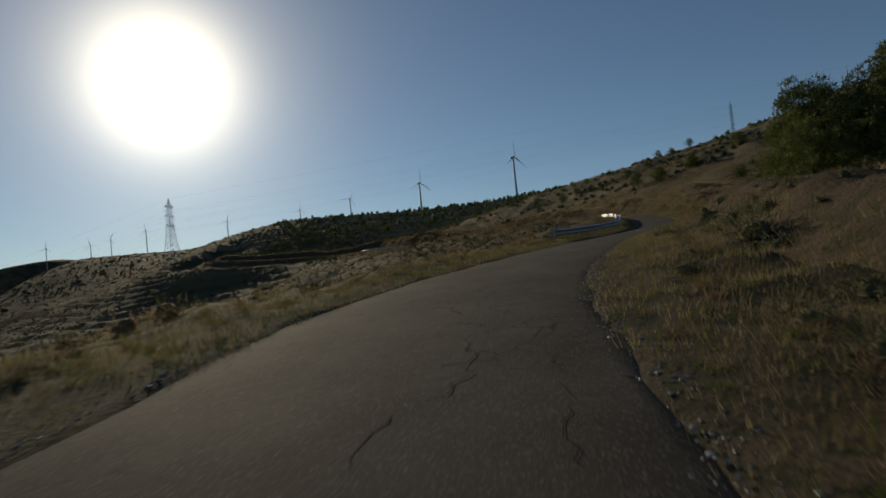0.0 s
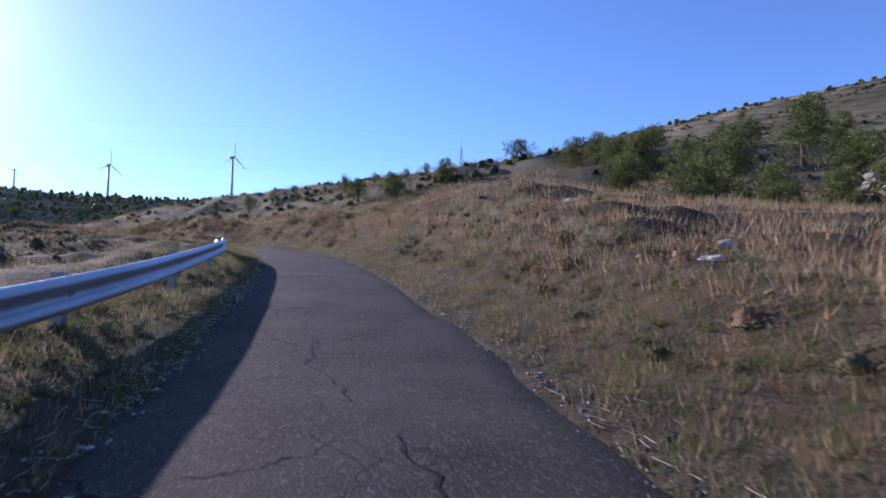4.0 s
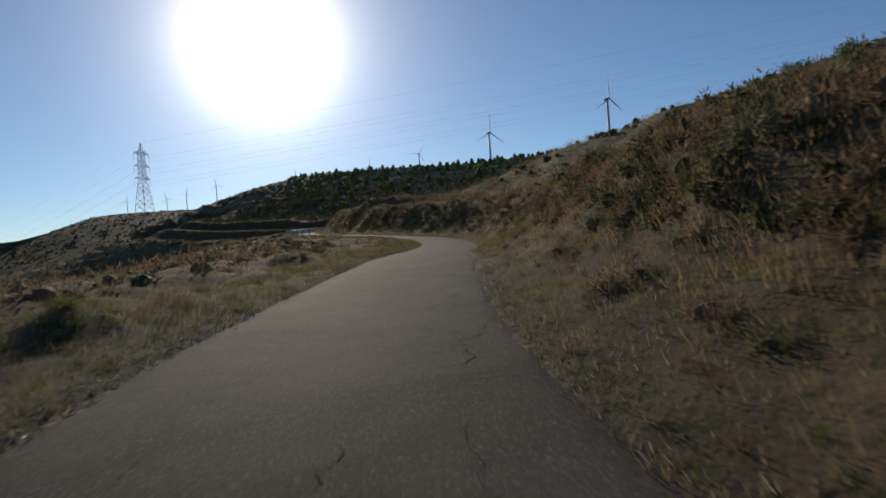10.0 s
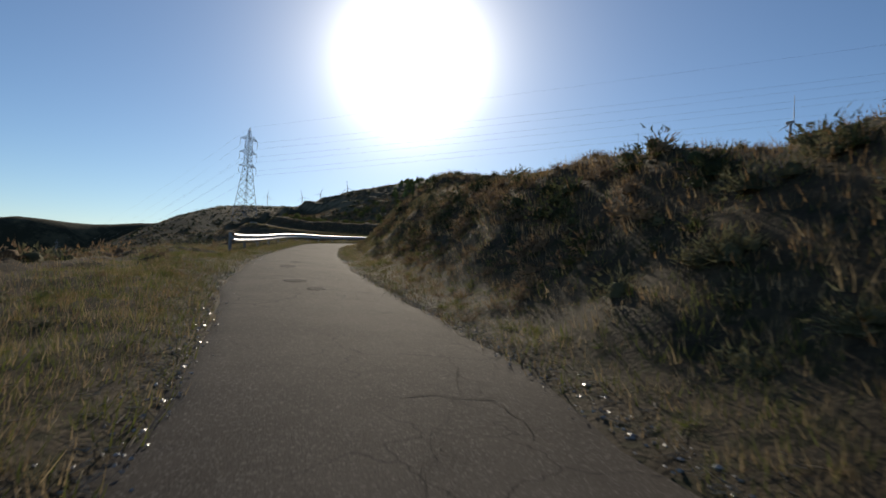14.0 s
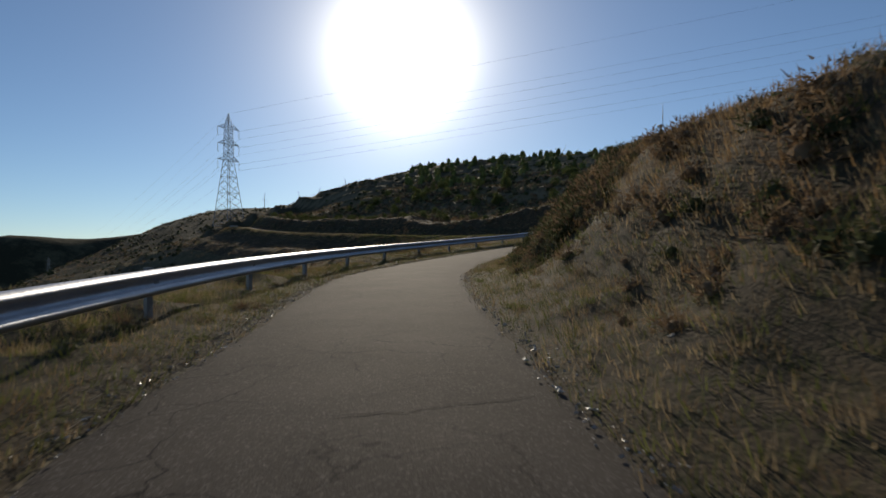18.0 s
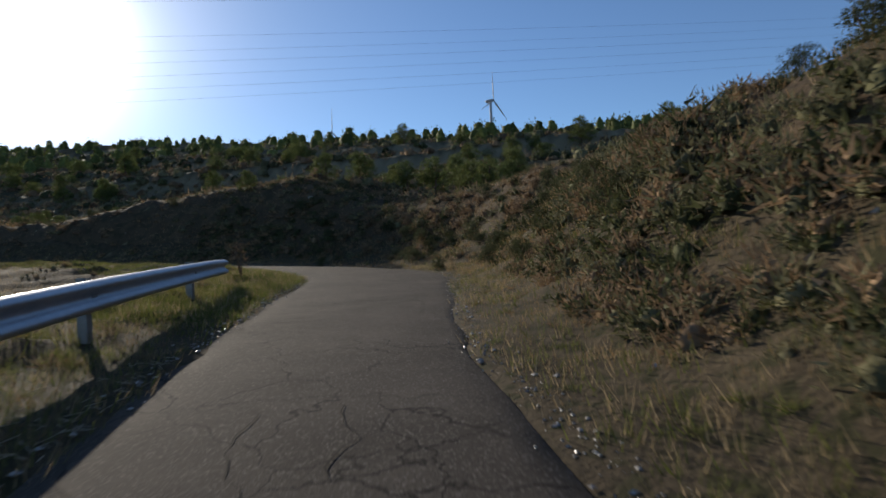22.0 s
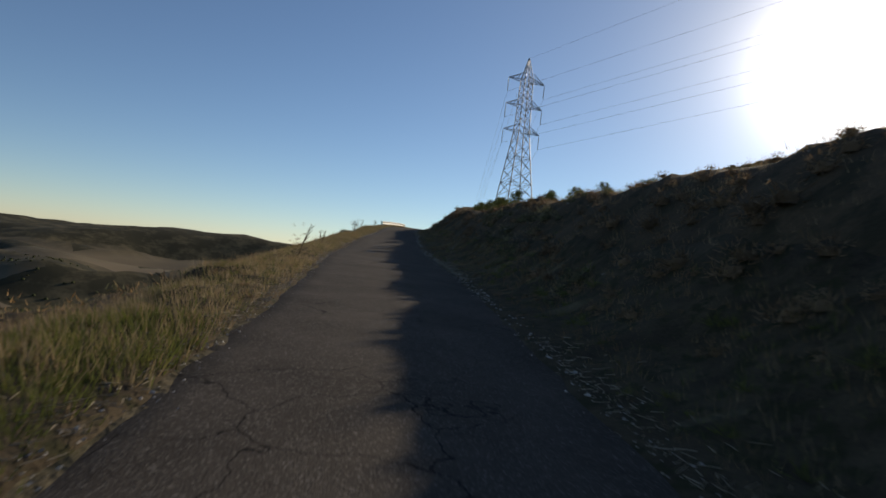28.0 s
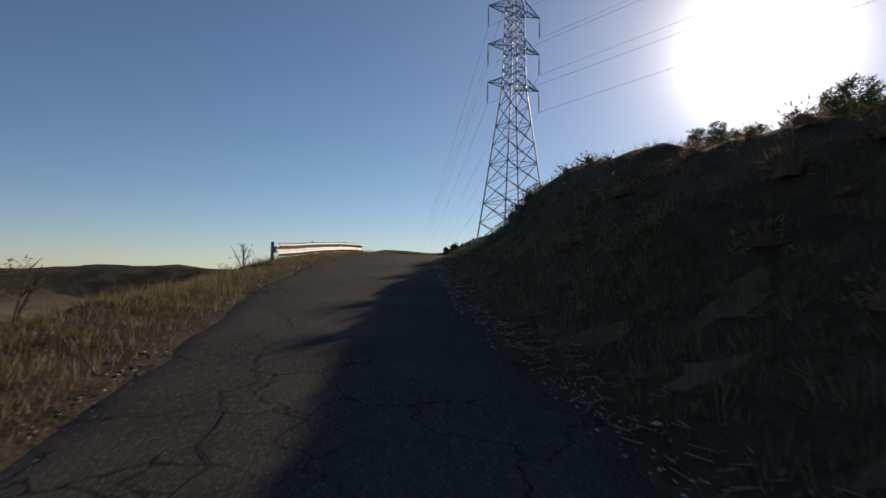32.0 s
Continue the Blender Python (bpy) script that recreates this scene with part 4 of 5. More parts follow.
NEAR_PINES = [pine_tree(2.5, 2.4, 230, 26, 0.13, "dense young green pine among dry grass above the road"),
              pine_tree(2.1, 2.7, 230, 26, 0.13, "low spreading green pine bush above the road"),
              pine_tree(2.9, 2.3, 240, 26, 0.13, "taller dense green pine above the road")]


def put(ob, x, y, scale=1.0, sink=0.05):
    m = pose(x, y, float(ground_z(x, y)[0]) - sink, 0, 0, rng.uniform(0, 360)) @ Matrix.Scale(scale, 4)
    return copy_thing(ob, m)


# pines that stand clear: (way along the road, distance to its right, size, kind)
for s, d, k, v in [(127.7, 22, 1.4, 0), (131, 24, 1.2, 1), (134.8, 26.4, 1.3, 2), (137, 27, 1.1, 1), (139, 28, 1.0, 0), (141, 29, 1.15, 1), (128.5, 29.4, 1.4, 2), (124, 24, 1.1, 1), (120, 27, 1.3, 0), (117, 22, 1.0, 1),
                   (114, 25, 1.2, 2), (121.2, 12.5, 0.95, 1), (123, 11, 0.7, 0), (121.9, 16.1, 0.85, 0), (126.6, 11.5, 0.5, 1), (120.6, 20.0, 1.0, 2), (129.5, 13.0, 0.5, 0), (145, 30, 0.9, 1), (150, 26, 1.0, 0), (155, 23, 1.1, 1), (160, 22, 0.9, 2), (118, 33, 1.0, 0), (133, 34, 0.9, 1), (126, 36, 0.9, 0), (140, 38, 0.9, 1), (122, 19, 0.7, 1),
                   (253, 11.5, 0.55, 0), (256, 13.5, 0.6, 2), (268, 10.5, 0.6, 0), (276, 12.0, 0.6, 3), (288, 9.5, 0.6, 0), (291, 11.5, 0.7, 2),
                   (300, 13.0, 0.6, 1), (318, 13.5, 0.8, 3), (322, 12.0, 0.7, 1), (326, 14.0, 0.9, 0), (377, 9.0, 0.7, 0), (383, 8.0, 0.7, 1), (388, 9.5, 0.8, 2), (392, 8.0, 0.7, 3), (397, 10.0, 0.9, 0), (403, 8.5, 0.45, 1),
                   (410, 8.2, 0.5, 2), (414, 10.0, 0.6, 0), (372, 11.0, 0.8, 1), (366, 10.0, 0.8, 0), (360, 12.0, 0.8, 2), (352, 11.0, 0.7, 1), (345, 12.5, 0.8, 0)]:
    x, y, _ = on_road(s, d)
    if s < 165:
        put(NEAR_PINES[min(v, 2)], float(x), float(y), k * (0.95 if d < 17 else 1.0), 0.45 if d < 17 else 0.05)
    else:
        put((NEAR_PINES if s > 335 else PINES)[v % 3], float(x), float(y), k * (0.6 if s < 335 else 0.55))
for x, y, k in ((28.4, 22.2, 0.95), (31.8, 25.6, 0.85), (29.6, 18.0, 1.1)):
    put(BIG, x, y, k)
# a ragged row of pines on the bank of the last climb
for k in range(32):
    s, d = 334 + k * 2.8 + rng.uniform(-1, 1), 8.6 + 4.5 * rng.uniform()
    x, y, _ = on_road(s, d)
    put(NEAR_PINES[int(rng.integers(3))], float(x), float(y), rng.uniform(0.34, 0.62))
for s, d, k in ((320.9, 7.5, 0.42), (318.3, 10.9, 0.62), (317.0, 12.2, 0.7), (317.2, 15.5, 0.55), (316.2, 14.2, 0.6), (315.1, 13.7, 0.8), (314.2, 14.9, 0.9), (313.0, 16.5, 0.95), (311.7, 15.4, 0.95), (310.5, 15.0, 0.85), (312.4, 19.5, 0.9), (315.0, 19.0, 0.8),
                (363.5, 7.4, 0.25), (365.2, 7.9, 0.32), (367, 7.2, 0.26), (368.6, 8.0, 0.34), (370.2, 7.4, 0.26), (372, 7.8, 0.32), (374, 7.2, 0.28), (376.4, 7.8, 0.34), (379, 6.6, 0.34), (381, 6.0, 0.3), (383, 6.2, 0.32), (385.5, 7.0, 0.42), (388, 6.3, 0.36), (390, 7.2, 0.45), (392, 6.2, 0.38), (394.2, 7.0, 0.36), (396, 6.4, 0.28), (398.5, 7.4, 0.32), (400.5, 7.0, 0.26), (403, 7.6, 0.28)):
    x, y, _ = on_road(s, d)
    put(NEAR_PINES[int(rng.integers(3))], float(x), float(y), k)
# bushes strewn over the open hillside
made = 0
while made < 75:
    x, y = rng.uniform(40, 190), rng.uniform(-30, 235)
    s, d, _ = along(np.array([x]), np.array([y]))
    if d[0] < 18 or d[0] > 135 or vnoise(np.array([x / 18]), np.array([y / 18]), 91)[0] < -0.12:
        continue
    put(PINES[int(rng.integers(4))], x, y, rng.uniform(0.4, 0.85) * (1.25 if d[0] > 60 else 1.0))
    made += 1
made = 0
while made < 75:
    s, d = rng.uniform(285, 400), 21 + 26 * rng.uniform() ** 0.9
    x, y, _ = on_road(s, d)
    x, y = float(x), float(y)
    if along(np.array([x]), np.array([y]))[1][0] < 12:
        continue
    put(NEAR_PINES[int(rng.integers(3))], x, y, rng.uniform(0.55, 0.95))
    made += 1
for ob in PINES + NEAR_PINES + [BIG]:
    for o in list(ob.children_recursive):
        bpy.data.objects.remove(o)
    bpy.data.objects.remove(ob)

# the planted wood on the far slope
pts = []
while len(pts) < 1900:
    x, y = rng.uniform(-10, 300), rng.uniform(235, 600)
    s, d, _ = along(np.array([x]), np.array([y]))
    if d[0] < 40 or (x < 40 and y > 330) or rng.uniform() > 1.2 - np.hypot(x - 100, y - 320) / 420:
        continue
    pts.append((x, y))
pts = np.array(pts)
gz = surf(pts[:, 0], pts[:, 1])
hs = rng.uniform(1.7, 3.0, len(pts))
v, f = domes(pts[:, 0], pts[:, 1], gz, hs * 0.44, 2.0, 56, 0.28, 0.17, 0.35)
tagged(new("pine_wood", mesh_data("pine_wood", v, f, NEEDLES, True)), "planted wood of small dark pines on the far slope", "wood", kind="stuff")


def tufts(s, d, blades, height, width, spread, mat, name, label):
    """Tufts of pointed blades beside the road."""
    x, y, _ = on_road(s, d)
    z = turf(s, d)
    n = len(s)
    c = np.repeat(np.stack([x, y, z], 1), blades, 0)
    h = np.repeat(height, blades) * rng.uniform(0.5, 1.2, n * blades)
    a = rng.uniform(0, 6.283, n * blades)
    r = rng.uniform(0, 1, n * blades) ** 0.7 * (np.repeat(spread, blades) if np.ndim(spread) else spread)
    c[:, 0] += np.cos(a) * r
    c[:, 1] += np.sin(a) * r
    c[:, 2] -= 0.03
    b = rng.uniform(0, 6.283, n * blades)
    w = np.repeat(width, blades) if np.ndim(width) else np.full(n * blades, width)
    sd = np.stack([np.cos(b), np.sin(b), b * 0], 1) * (w / 2)[:, None]
    lean = np.stack([np.cos(a), np.sin(a), a * 0], 1) * (h * rng.uniform(0.1, 0.65, n * blades))[:, None]
    tip = c + lean + np.stack([a * 0, a * 0, h * rng.uniform(0.8, 1.0, n * blades)], 1)
    verts = np.stack([c - sd, c + sd, tip], 1).reshape(-1, 3)
    tri = np.arange(len(verts)).reshape(-1, 3)
    return tagged(new(name, mesh_data(name, verts, tri, mat)), label, "grass", kind="stuff")


def strew(n, s0, s1, reach, side, near=0.35, power=1.6):
    """Places beside the asphalt, thinning outwards."""
    s = rng.uniform(s0, s1, n)
    q = near + reach * rng.uniform(0, 1, n) ** power
    d = np.where(side > 0, np.interp(s, EDGE_S, EDGE_R) + q, -np.interp(s, EDGE_S, EDGE_L) - q)
    return s, d, q


END = LINE_S[-1] - 6
# tussocks beside the asphalt and up the slope: (side, how many, nearest, reach, shares of straw, olive and rust)
KINDS = ((STRAW, "straw_grass", "straw-coloured dry grass tussocks beside the road"),
         (GREEN_GRASS, "olive_grass", "short olive-green grass tussocks along the asphalt edge"),
         (RUST_GRASS, "rusty_grass", "rust-brown dead grass tussocks on the roadside slope"))
for side, n, near, reach, lo, hi, spread, blades, share in (
        (1, 30000, 0.04, 1.9, 0.07, 0.20, 0.13, 9, (0.34, 0.42, 0.24)), (-1, 30000, 0.03, 1.9, 0.08, 0.22, 0.13, 9, (0.36, 0.44, 0.20)),
        (1, 32000, 1.2, 10.0, 0.07, 0.19, 0.22, 11, (0.40, 0.08, 0.52)), (-1, 26000, 1.2, 10.0, 0.10, 0.26, 0.22, 9, (0.56, 0.14, 0.30))):
    s, d, q = strew(n, 45, END, reach, side, near, 1.3)
    x, y, _ = on_road(s, d)
    pick = fbm(x / 5, y / 5, 103, 3) * 0.75 + rng.uniform(0, 1, n)
    cut = np.quantile(pick, np.cumsum(share)[:2])
    h = rng.uniform(lo, hi, n) * (0.6 + 0.9 * np.clip(vnoise(x / 2.2, y / 2.2, 107) + 0.5, 0, 1))
    if near < 1:
        h = h * (0.4 + 0.6 * ease(q / 0.7))
    h = h * np.where((s > 306) & (s < 352) & (d < 0) & (q < 3), 0.5, 1.0)
    h = h * np.where((s > 106) & (s < 127) & (d > 0), 1 - 0.5 * ease((q - 2) / 2), 1.0)
    for k, (blade, name, label) in enumerate(KINDS):
        m = (pick > (cut[k - 1] if k else -9)) & (pick <= (cut[k] if k < 2 else 9))
        tufts(s[m], d[m], blades, h[m] * (1.0 if k != 1 else 0.75), 0.003 + 0.006 * h[m] + 0.0009 * q[m], spread * (0.6 + h[m]), blade, name, label)


# a thick mat of grass on the shoulder above the valley
for blade, name, label, n, h0 in ((GREEN_GRASS, "shoulder_grass", "olive-green grass mat on the valley shoulder", 16000, 0.13), (STRAW, "dry_shoulder_grass", "dry straw grass on the valley shoulder", 2600, 0.14),
                                  (STRAW, "crest_grass", "dry straw grass on the crest shoulder", 9000, 0.15), (GREEN_GRASS, "crest_olive_grass", "olive grass on the crest shoulder", 6000, 0.11)):
    s, d, q = strew(n, 294 if "shoulder_grass" in name else 350, 352 if "shoulder_grass" in name else END, 3.0, -1, 0.12, 1.0)
    x, y, _ = on_road(s, d)
    tufts(s, d, 8, h0 * rng.uniform(0.6, 1.4, n) * (0.6 + 0.8 * np.clip(vnoise(x / 1.2, y / 1.2, 117) + 0.5, 0, 1)), 0.012, 0.13, blade, name, label)


# short grass along both sides of the lower road
for side, blade, name, label, n, h0 in ((-1, GREEN_GRASS, "verge_grass", "short olive grass on the valley verge", 22000, 0.13), (-1, STRAW, "dry_verge_grass", "short dry grass on the valley verge", 13000, 0.12),
                                        (1, GREEN_GRASS, "bank_foot_grass", "short olive grass at the foot of the bank", 14000, 0.12), (1, STRAW, "dry_bank_foot_grass", "short dry grass at the foot of the bank", 15000, 0.115)):
    s, d, q = strew(n, 58, 306, 3.2, side, 0.08, 1.15)
    x, y, _ = on_road(s, d)
    tufts(s, d, 8, h0 * rng.uniform(0.6, 1.4, n) * (0.6 + 0.8 * np.clip(vnoise(x / 1.2, y / 1.2, 127) + 0.5, 0, 1)), 0.01, 0.19, blade, name, label)


def cushions(x, y, z, r, blades, width):
    """Fine stalks that spring from one foot and spread into a rounded cushion: vertices and triangles."""
    n = len(x) * blades
    rr = np.repeat(r, blades)
    c = np.repeat(np.stack([x, y, z - 0.02], 1), blades, 0)
    a, e = rng.uniform(0, 6.283, n), np.arcsin(rng.uniform(0.08, 1.0, n))
    out = np.stack([np.cos(a) * np.cos(e), np.sin(a) * np.cos(e), np.sin(e) * 0.85], 1)
    c = c + out * (rr * rng.uniform(0.0, 0.45, n))[:, None]
    tip = c + (out + rng.normal(size=(n, 3)) * 0.16) * (rr * rng.uniform(0.35, 0.75, n))[:, None]
    sd = np.cross(out, rng.normal(size=(n, 3)))
    sd *= (rr * width / 2 / (np.linalg.norm(sd, axis=1) + 1e-9))[:, None]
    v = np.stack([c - sd, c + sd, tip], 1).reshape(-1, 3)
    return v, np.arange(len(v)).reshape(-1, 3)


def shrubs(n, s0, s1, reach, side, near, lo, hi, mat, name, label, seed, cut, leaves, long, wide):
    s, d, q = strew(n, s0, s1, reach, side, near, 1.0)
    x, y, _ = on_road(s, d)
    m = fbm(x / 6, y / 6, seed, 2) > cut
    x, y, q, s, d = x[m], y[m], q[m], s[m], d[m]
    z = surf(x, y) if near > 0.5 else turf(s, d)
    r = rng.uniform(lo, hi, len(x)) * (0.65 + 0.35 * ease((q - near) / 2)) * (1 - 0.5 * ease((q - 2.6) / 1.6))
    r = r * np.where((s < 205) & (q > 4.0), 0.6, 1.0) * np.where((s > 106) & (s < 127), 1 - 0.6 * ease((q - 1.5) / 2), 1.0)
    if near < 0.5:
        v, f = cushions(x, y, z, r, leaves * 3, wide)
    else:
        v, f = domes(x, y, z, r, rng.uniform(0.75, 1.15, len(x)), leaves, long, wide, 0.1, 0.4 if leaves > 60 else 0.48)
    smooth = near > 0.5
    tagged(new(name, mesh_data(name, v, f, mat, smooth)), label, "shrubs", kind="stuff")


for near, reach, leaves, long, wide, f, g in ((1.0, 5.0, 140, 0.25, 0.06, 0.66, 1.0), (5.5, 18.0, 36, 0.3, 0.13, 0.75, 0.8)):
    shrubs(int(4600 * f), 45, END, reach, 1, near, 0.2 * g, 0.56 * g, SHRUB, "grey_green_shrubs", "low grey-green thorny shrubs on the cut bank", 131, -0.05, leaves, long, wide)
    shrubs(int(4400 * f), 45, END, reach, 1, near, 0.2 * g, 0.52 * g, BROWN_SHRUB, "brown_shrubs", "dead brown shrubs on the cut bank", 141, -0.05, leaves, long, wide)
    shrubs(int(1500 * f), 45, END, reach, -1, near, 0.16 * g, 0.4 * g, SHRUB, "valley_side_shrubs", "low grey-green shrubs on the valley side", 151, 0.0, leaves, long, wide)
    shrubs(int(1200 * f), 45, END, reach, -1, near, 0.15 * g, 0.36 * g, BROWN_SHRUB, "valley_side_dead_shrubs", "dead brown shrubs on the valley side", 161, 0.0, leaves, long, wide)
shrubs(520, 88, 121, 2.6, -1, 0.5, 0.14, 0.34, SHRUB, "railside_shrubs", "low dark shrubs growing under the guard rail", 163, -0.3, 80, 0.24, 0.08)
shrubs(170, 337, 354, 3.2, -1, 1.4, 0.25, 0.5, BROWN_SHRUB, "crest_dead_brush", "dead brown brush beside the road on the crest", 187, -0.2, 130, 0.22, 0.05)
# brush on the bank under the pine wood
for mat, name, label, n, seed in ((DARK_LEAF, "bank_brush", "dark evergreen brush covering the cut bank", 2300, 167), (BROWN_SHRUB, "bank_dead_brush", "dead brown brush covering the cut bank", 1700, 169), (SHRUB, "bank_grey_brush", "grey-green brush covering the cut bank", 1200, 173)):
    shrubs(n, 258, 322, 9.0, 1, 1.1, 0.3, 0.62, mat, name, label, seed, -0.2, 105, 0.26, 0.08)
# brush and rusty grass over the long bank before the bend
for mat, name, label, n, seed in ((DARK_LEAF, "slope_brush", "dark evergreen brush over the long bank", 1700, 203), (BROWN_SHRUB, "slope_dead_brush", "dead brown brush over the long bank", 1700, 205), (SHRUB, "slope_grey_brush", "grey-green brush over the long bank", 900, 207)):
    shrubs(n, 160, 264, 12.0, 1, 1.9, 0.35, 0.75, mat, name, label, seed, -0.15, 95, 0.24, 0.075)
# lumpy tussocks along both edges of the asphalt
for side, mat, name, label, n, seed in ((1, GREEN_GRASS, "edge_tussocks", "rounded olive grass tussocks beside the asphalt", 1500, 211), (-1, GREEN_GRASS, "edge_tussocks", "rounded olive grass tussocks beside the asphalt", 2000, 213),
                                        (1, BROWN_SHRUB, "edge_dead_tussocks", "rounded dead brown tussocks beside the asphalt", 1500, 215), (-1, BROWN_SHRUB, "edge_dead_tussocks", "rounded dead brown tussocks beside the asphalt", 1600, 217)):
    shrubs(n, 50, END, 1.7, side, 0.22, 0.10, 0.30, mat, name, label, seed, -0.08, 26, 0.42, 0.032)
for blade, name, label, n in ((RUST_GRASS, "long_bank_rusty_grass", "rust-brown grass over the long bank", 13000), (STRAW, "long_bank_straw_grass", "straw grass over the long bank", 9000)):
    s, d = rng.uniform(160, 264, n), rng.uniform(3.5, 15, n)
    tufts(s, d, 9, rng.uniform(0.10, 0.24, n), 0.014, 0.30, blade, name, label)
# grass between the young pines
for blade, name, label, n in ((STRAW, "pine_terrace_grass", "tall straw grass between the young pines", 13000), (RUST_GRASS, "pine_terrace_dead_grass", "rust-brown grass between the young pines", 7000)):
    s, d = rng.uniform(98, 160, n), rng.uniform(3.5, 24, n)
    tufts(s, d, 8, rng.uniform(0.12, 0.32, n), 0.018, 0.32, blade, name, label)
# fuzzy dead grass over the bare cut and over the shoulder below the road
for blade, name, label, n, s0, s1, d0, d1, h0 in ((RUST_GRASS, "cut_bank_rusty_grass", "rust-brown fuzzy grass over the steep cut", 12000, 124, 182, 2.6, 12, 0.13), (RUST_GRASS, "upper_cut_rusty_grass", "rust-brown grass on the cut under the wood", 7000, 244, 326, 3.0, 14, 0.14), (STRAW, "upper_cut_straw_grass", "straw grass on the cut under the wood", 6000, 244, 326, 3.0, 14, 0.16), (STRAW, "cut_bank_straw_grass", "straw grass over the steep cut", 7000, 124, 182, 2.6, 12, 0.14),
                                                  (STRAW, "lower_slope_grass", "straw grass over the slope below the road", 9000, 62, 306, -34, -5, 0.22), (GREEN_GRASS, "lower_slope_olive_grass", "olive grass over the slope below the road", 8000, 62, 306, -34, -5, 0.18)):
    s, d = rng.uniform(s0, s1, n), rng.uniform(d0, d1, n)
    x, y, _ = on_road(s, d)
    m = np.abs(along(x, y)[1]) > min(abs(d0), abs(d1)) - 0.5
    tufts(s[m], d[m], 9, h0 * rng.uniform(0.6, 1.5, m.sum()), 0.012 if d0 > 0 else 0.022, 0.3, blade, name, label)
# scrub and coarse grass over the open slopes
for n, seed, leaves, mat, name, label in ((13000, 175, 9, BROWN_SHRUB, "slope_scrub", "brown scrub over the terraced slopes"), (9000, 171, 9, SHRUB, "hillside_scrub", "grey-green scrub over the terraced slopes"),
                                          (16000, 177, 7, RUST_GRASS, "slope_grass", "rusty straw grass over the open slopes"),
                                          (26000, 179, 7, STRAW, "terrace_grass", "straw-coloured dry grass over the terraced hillside")):
    n0 = int(n * 0.62)
    along_s = rng.uniform(45, END + 6, n0)
    out = np.where(rng.uniform(0, 1, n0) < 0.72, 1, -1) * (9.5 + 55 * rng.uniform(0, 1, n0) ** 1.9)
    x0, y0, _ = on_road(along_s, out)
    x = np.r_[x0, rng.uniform(-130, 70, n - n0)]
    y = np.r_[y0, rng.uniform(150, 470, n - n0)]
    k = n // 7
    x[-k:], y[-k:] = rng.uniform(-210, 60, k), rng.uniform(400, 640, k)
    s, d, _ = along(x, y)
    if mat is STRAW:
        x, y = on_road(rng.uniform(70, 240, n), 9.5 + 130 * rng.uniform(0, 1, n) ** 1.3)[:2]
        s, d, _ = along(x, y)
    m = ((d > np.where((s > 95) & (s < 160), 21, 9)) | (d < -9)) & (fbm(x / 14, y / 14, seed, 3) + rng.uniform(-0.15, 0.15, n) > -0.16)
    x, y = x[m], y[m]
    r = rng.uniform(0.3, 0.85, len(x)) * np.where(y > 400, 1.7, 1.0) * (0.7 if mat in (RUST_GRASS, STRAW) else 1)
    v, f = sprays(np.stack([x, y, surf(x, y) + r * 0.2], 1), r * 0.8, int(leaves * 1.6), r * 0.4, r * 0.12, 0.8)
    tagged(new(name, mesh_data(name, v, f, mat)), label, "shrubs", kind="stuff")


# dark bushes dotted over the slopes on both sides
for n, side, name, label in ((3600, 1, "slope_bushes", "dark evergreen bushes dotted over the terraced slope"), (3000, -1, "valley_bushes", "dark evergreen bushes dotted over the valley side")):
    s, d = rng.uniform(45, END, n), side * (14 + 190 * rng.uniform(0, 1, n) ** 1.5)
    x, y, _ = on_road(s, d)
    s2, d2, _ = along(x, y)
    m = (np.abs(d2) > 13) & (fbm(x / 20, y / 20, 223, 2) > -0.12)
    x, y = x[m], y[m]
    r = rng.uniform(0.25, 0.75, len(x))
    z = surf(x, y)
    v, f = domes(x, y, z, r, 0.95, 18, 0.32, 0.17)
    tagged(new(name, mesh_data(name, v, f, DARK_LEAF, True)), label, "shrubs", kind="stuff")


# bushes along the terrace edges and on the line where the hill meets the sky
x, y = rng.uniform(30, 205, 60000), rng.uniform(-60, 330, 60000)
m = land(x, y, False)[2] > 0.3
x, y = x[m], y[m]
m = (along(x, y)[1] > 16) & (fbm(x / 16, y / 16, 241, 2) > -0.05)
x, y = x[m][:3200], y[m][:3200]
r = rng.uniform(0.3, 0.8, len(x))
v, f = domes(x, y, surf(x, y), r, 0.95, 16, 0.32, 0.18)
tagged(new("terrace_bushes", mesh_data("terrace_bushes", v, f, DARK_LEAF, True)), "dark bushes along the edges of the old terraces", "shrubs", kind="stuff")
crest = {}
out = np.arange(30.0, 330.0, 3.0)
for s in np.arange(64, 300, 8.0):
    ex, ey, ez = (float(q) for q in on_road(s, 0.0))
    head = math.atan2(np.interp(s, LINE_S, LINE_T[:, 1]), np.interp(s, LINE_S, LINE_T[:, 0]))
    for turn in np.arange(-1.3, 0.5, 0.02):
        x, y = ex + out * math.cos(head + turn), ey + out * math.sin(head + turn)
        i = int(np.argmax((surf(x, y) - ez - 1.1) / out))
        if 0 < i < len(out) - 1 and y[i] < 300:
            crest.setdefault((int(x[i] // 3), int(y[i] // 3)), (x[i], y[i]))
x, y = np.array(list(crest.values())).T
m = (along(x, y)[1] > 15) & (rng.uniform(0, 1, len(x)) < 0.5 + 0.6 * vnoise(x / 11, y / 11, 243))
x, y = x[m] + rng.uniform(-1.4, 1.4, m.sum()), y[m] + rng.uniform(-1.4, 1.4, m.sum())
r = rng.uniform(0.35, 1.0, len(x)) * (0.55 + 0.75 * ease((along(x, y)[1] - 20) / 90))
v, f = domes(x, y, surf(x, y), r, 1.15, 56, 0.26, 0.12, 0.2)
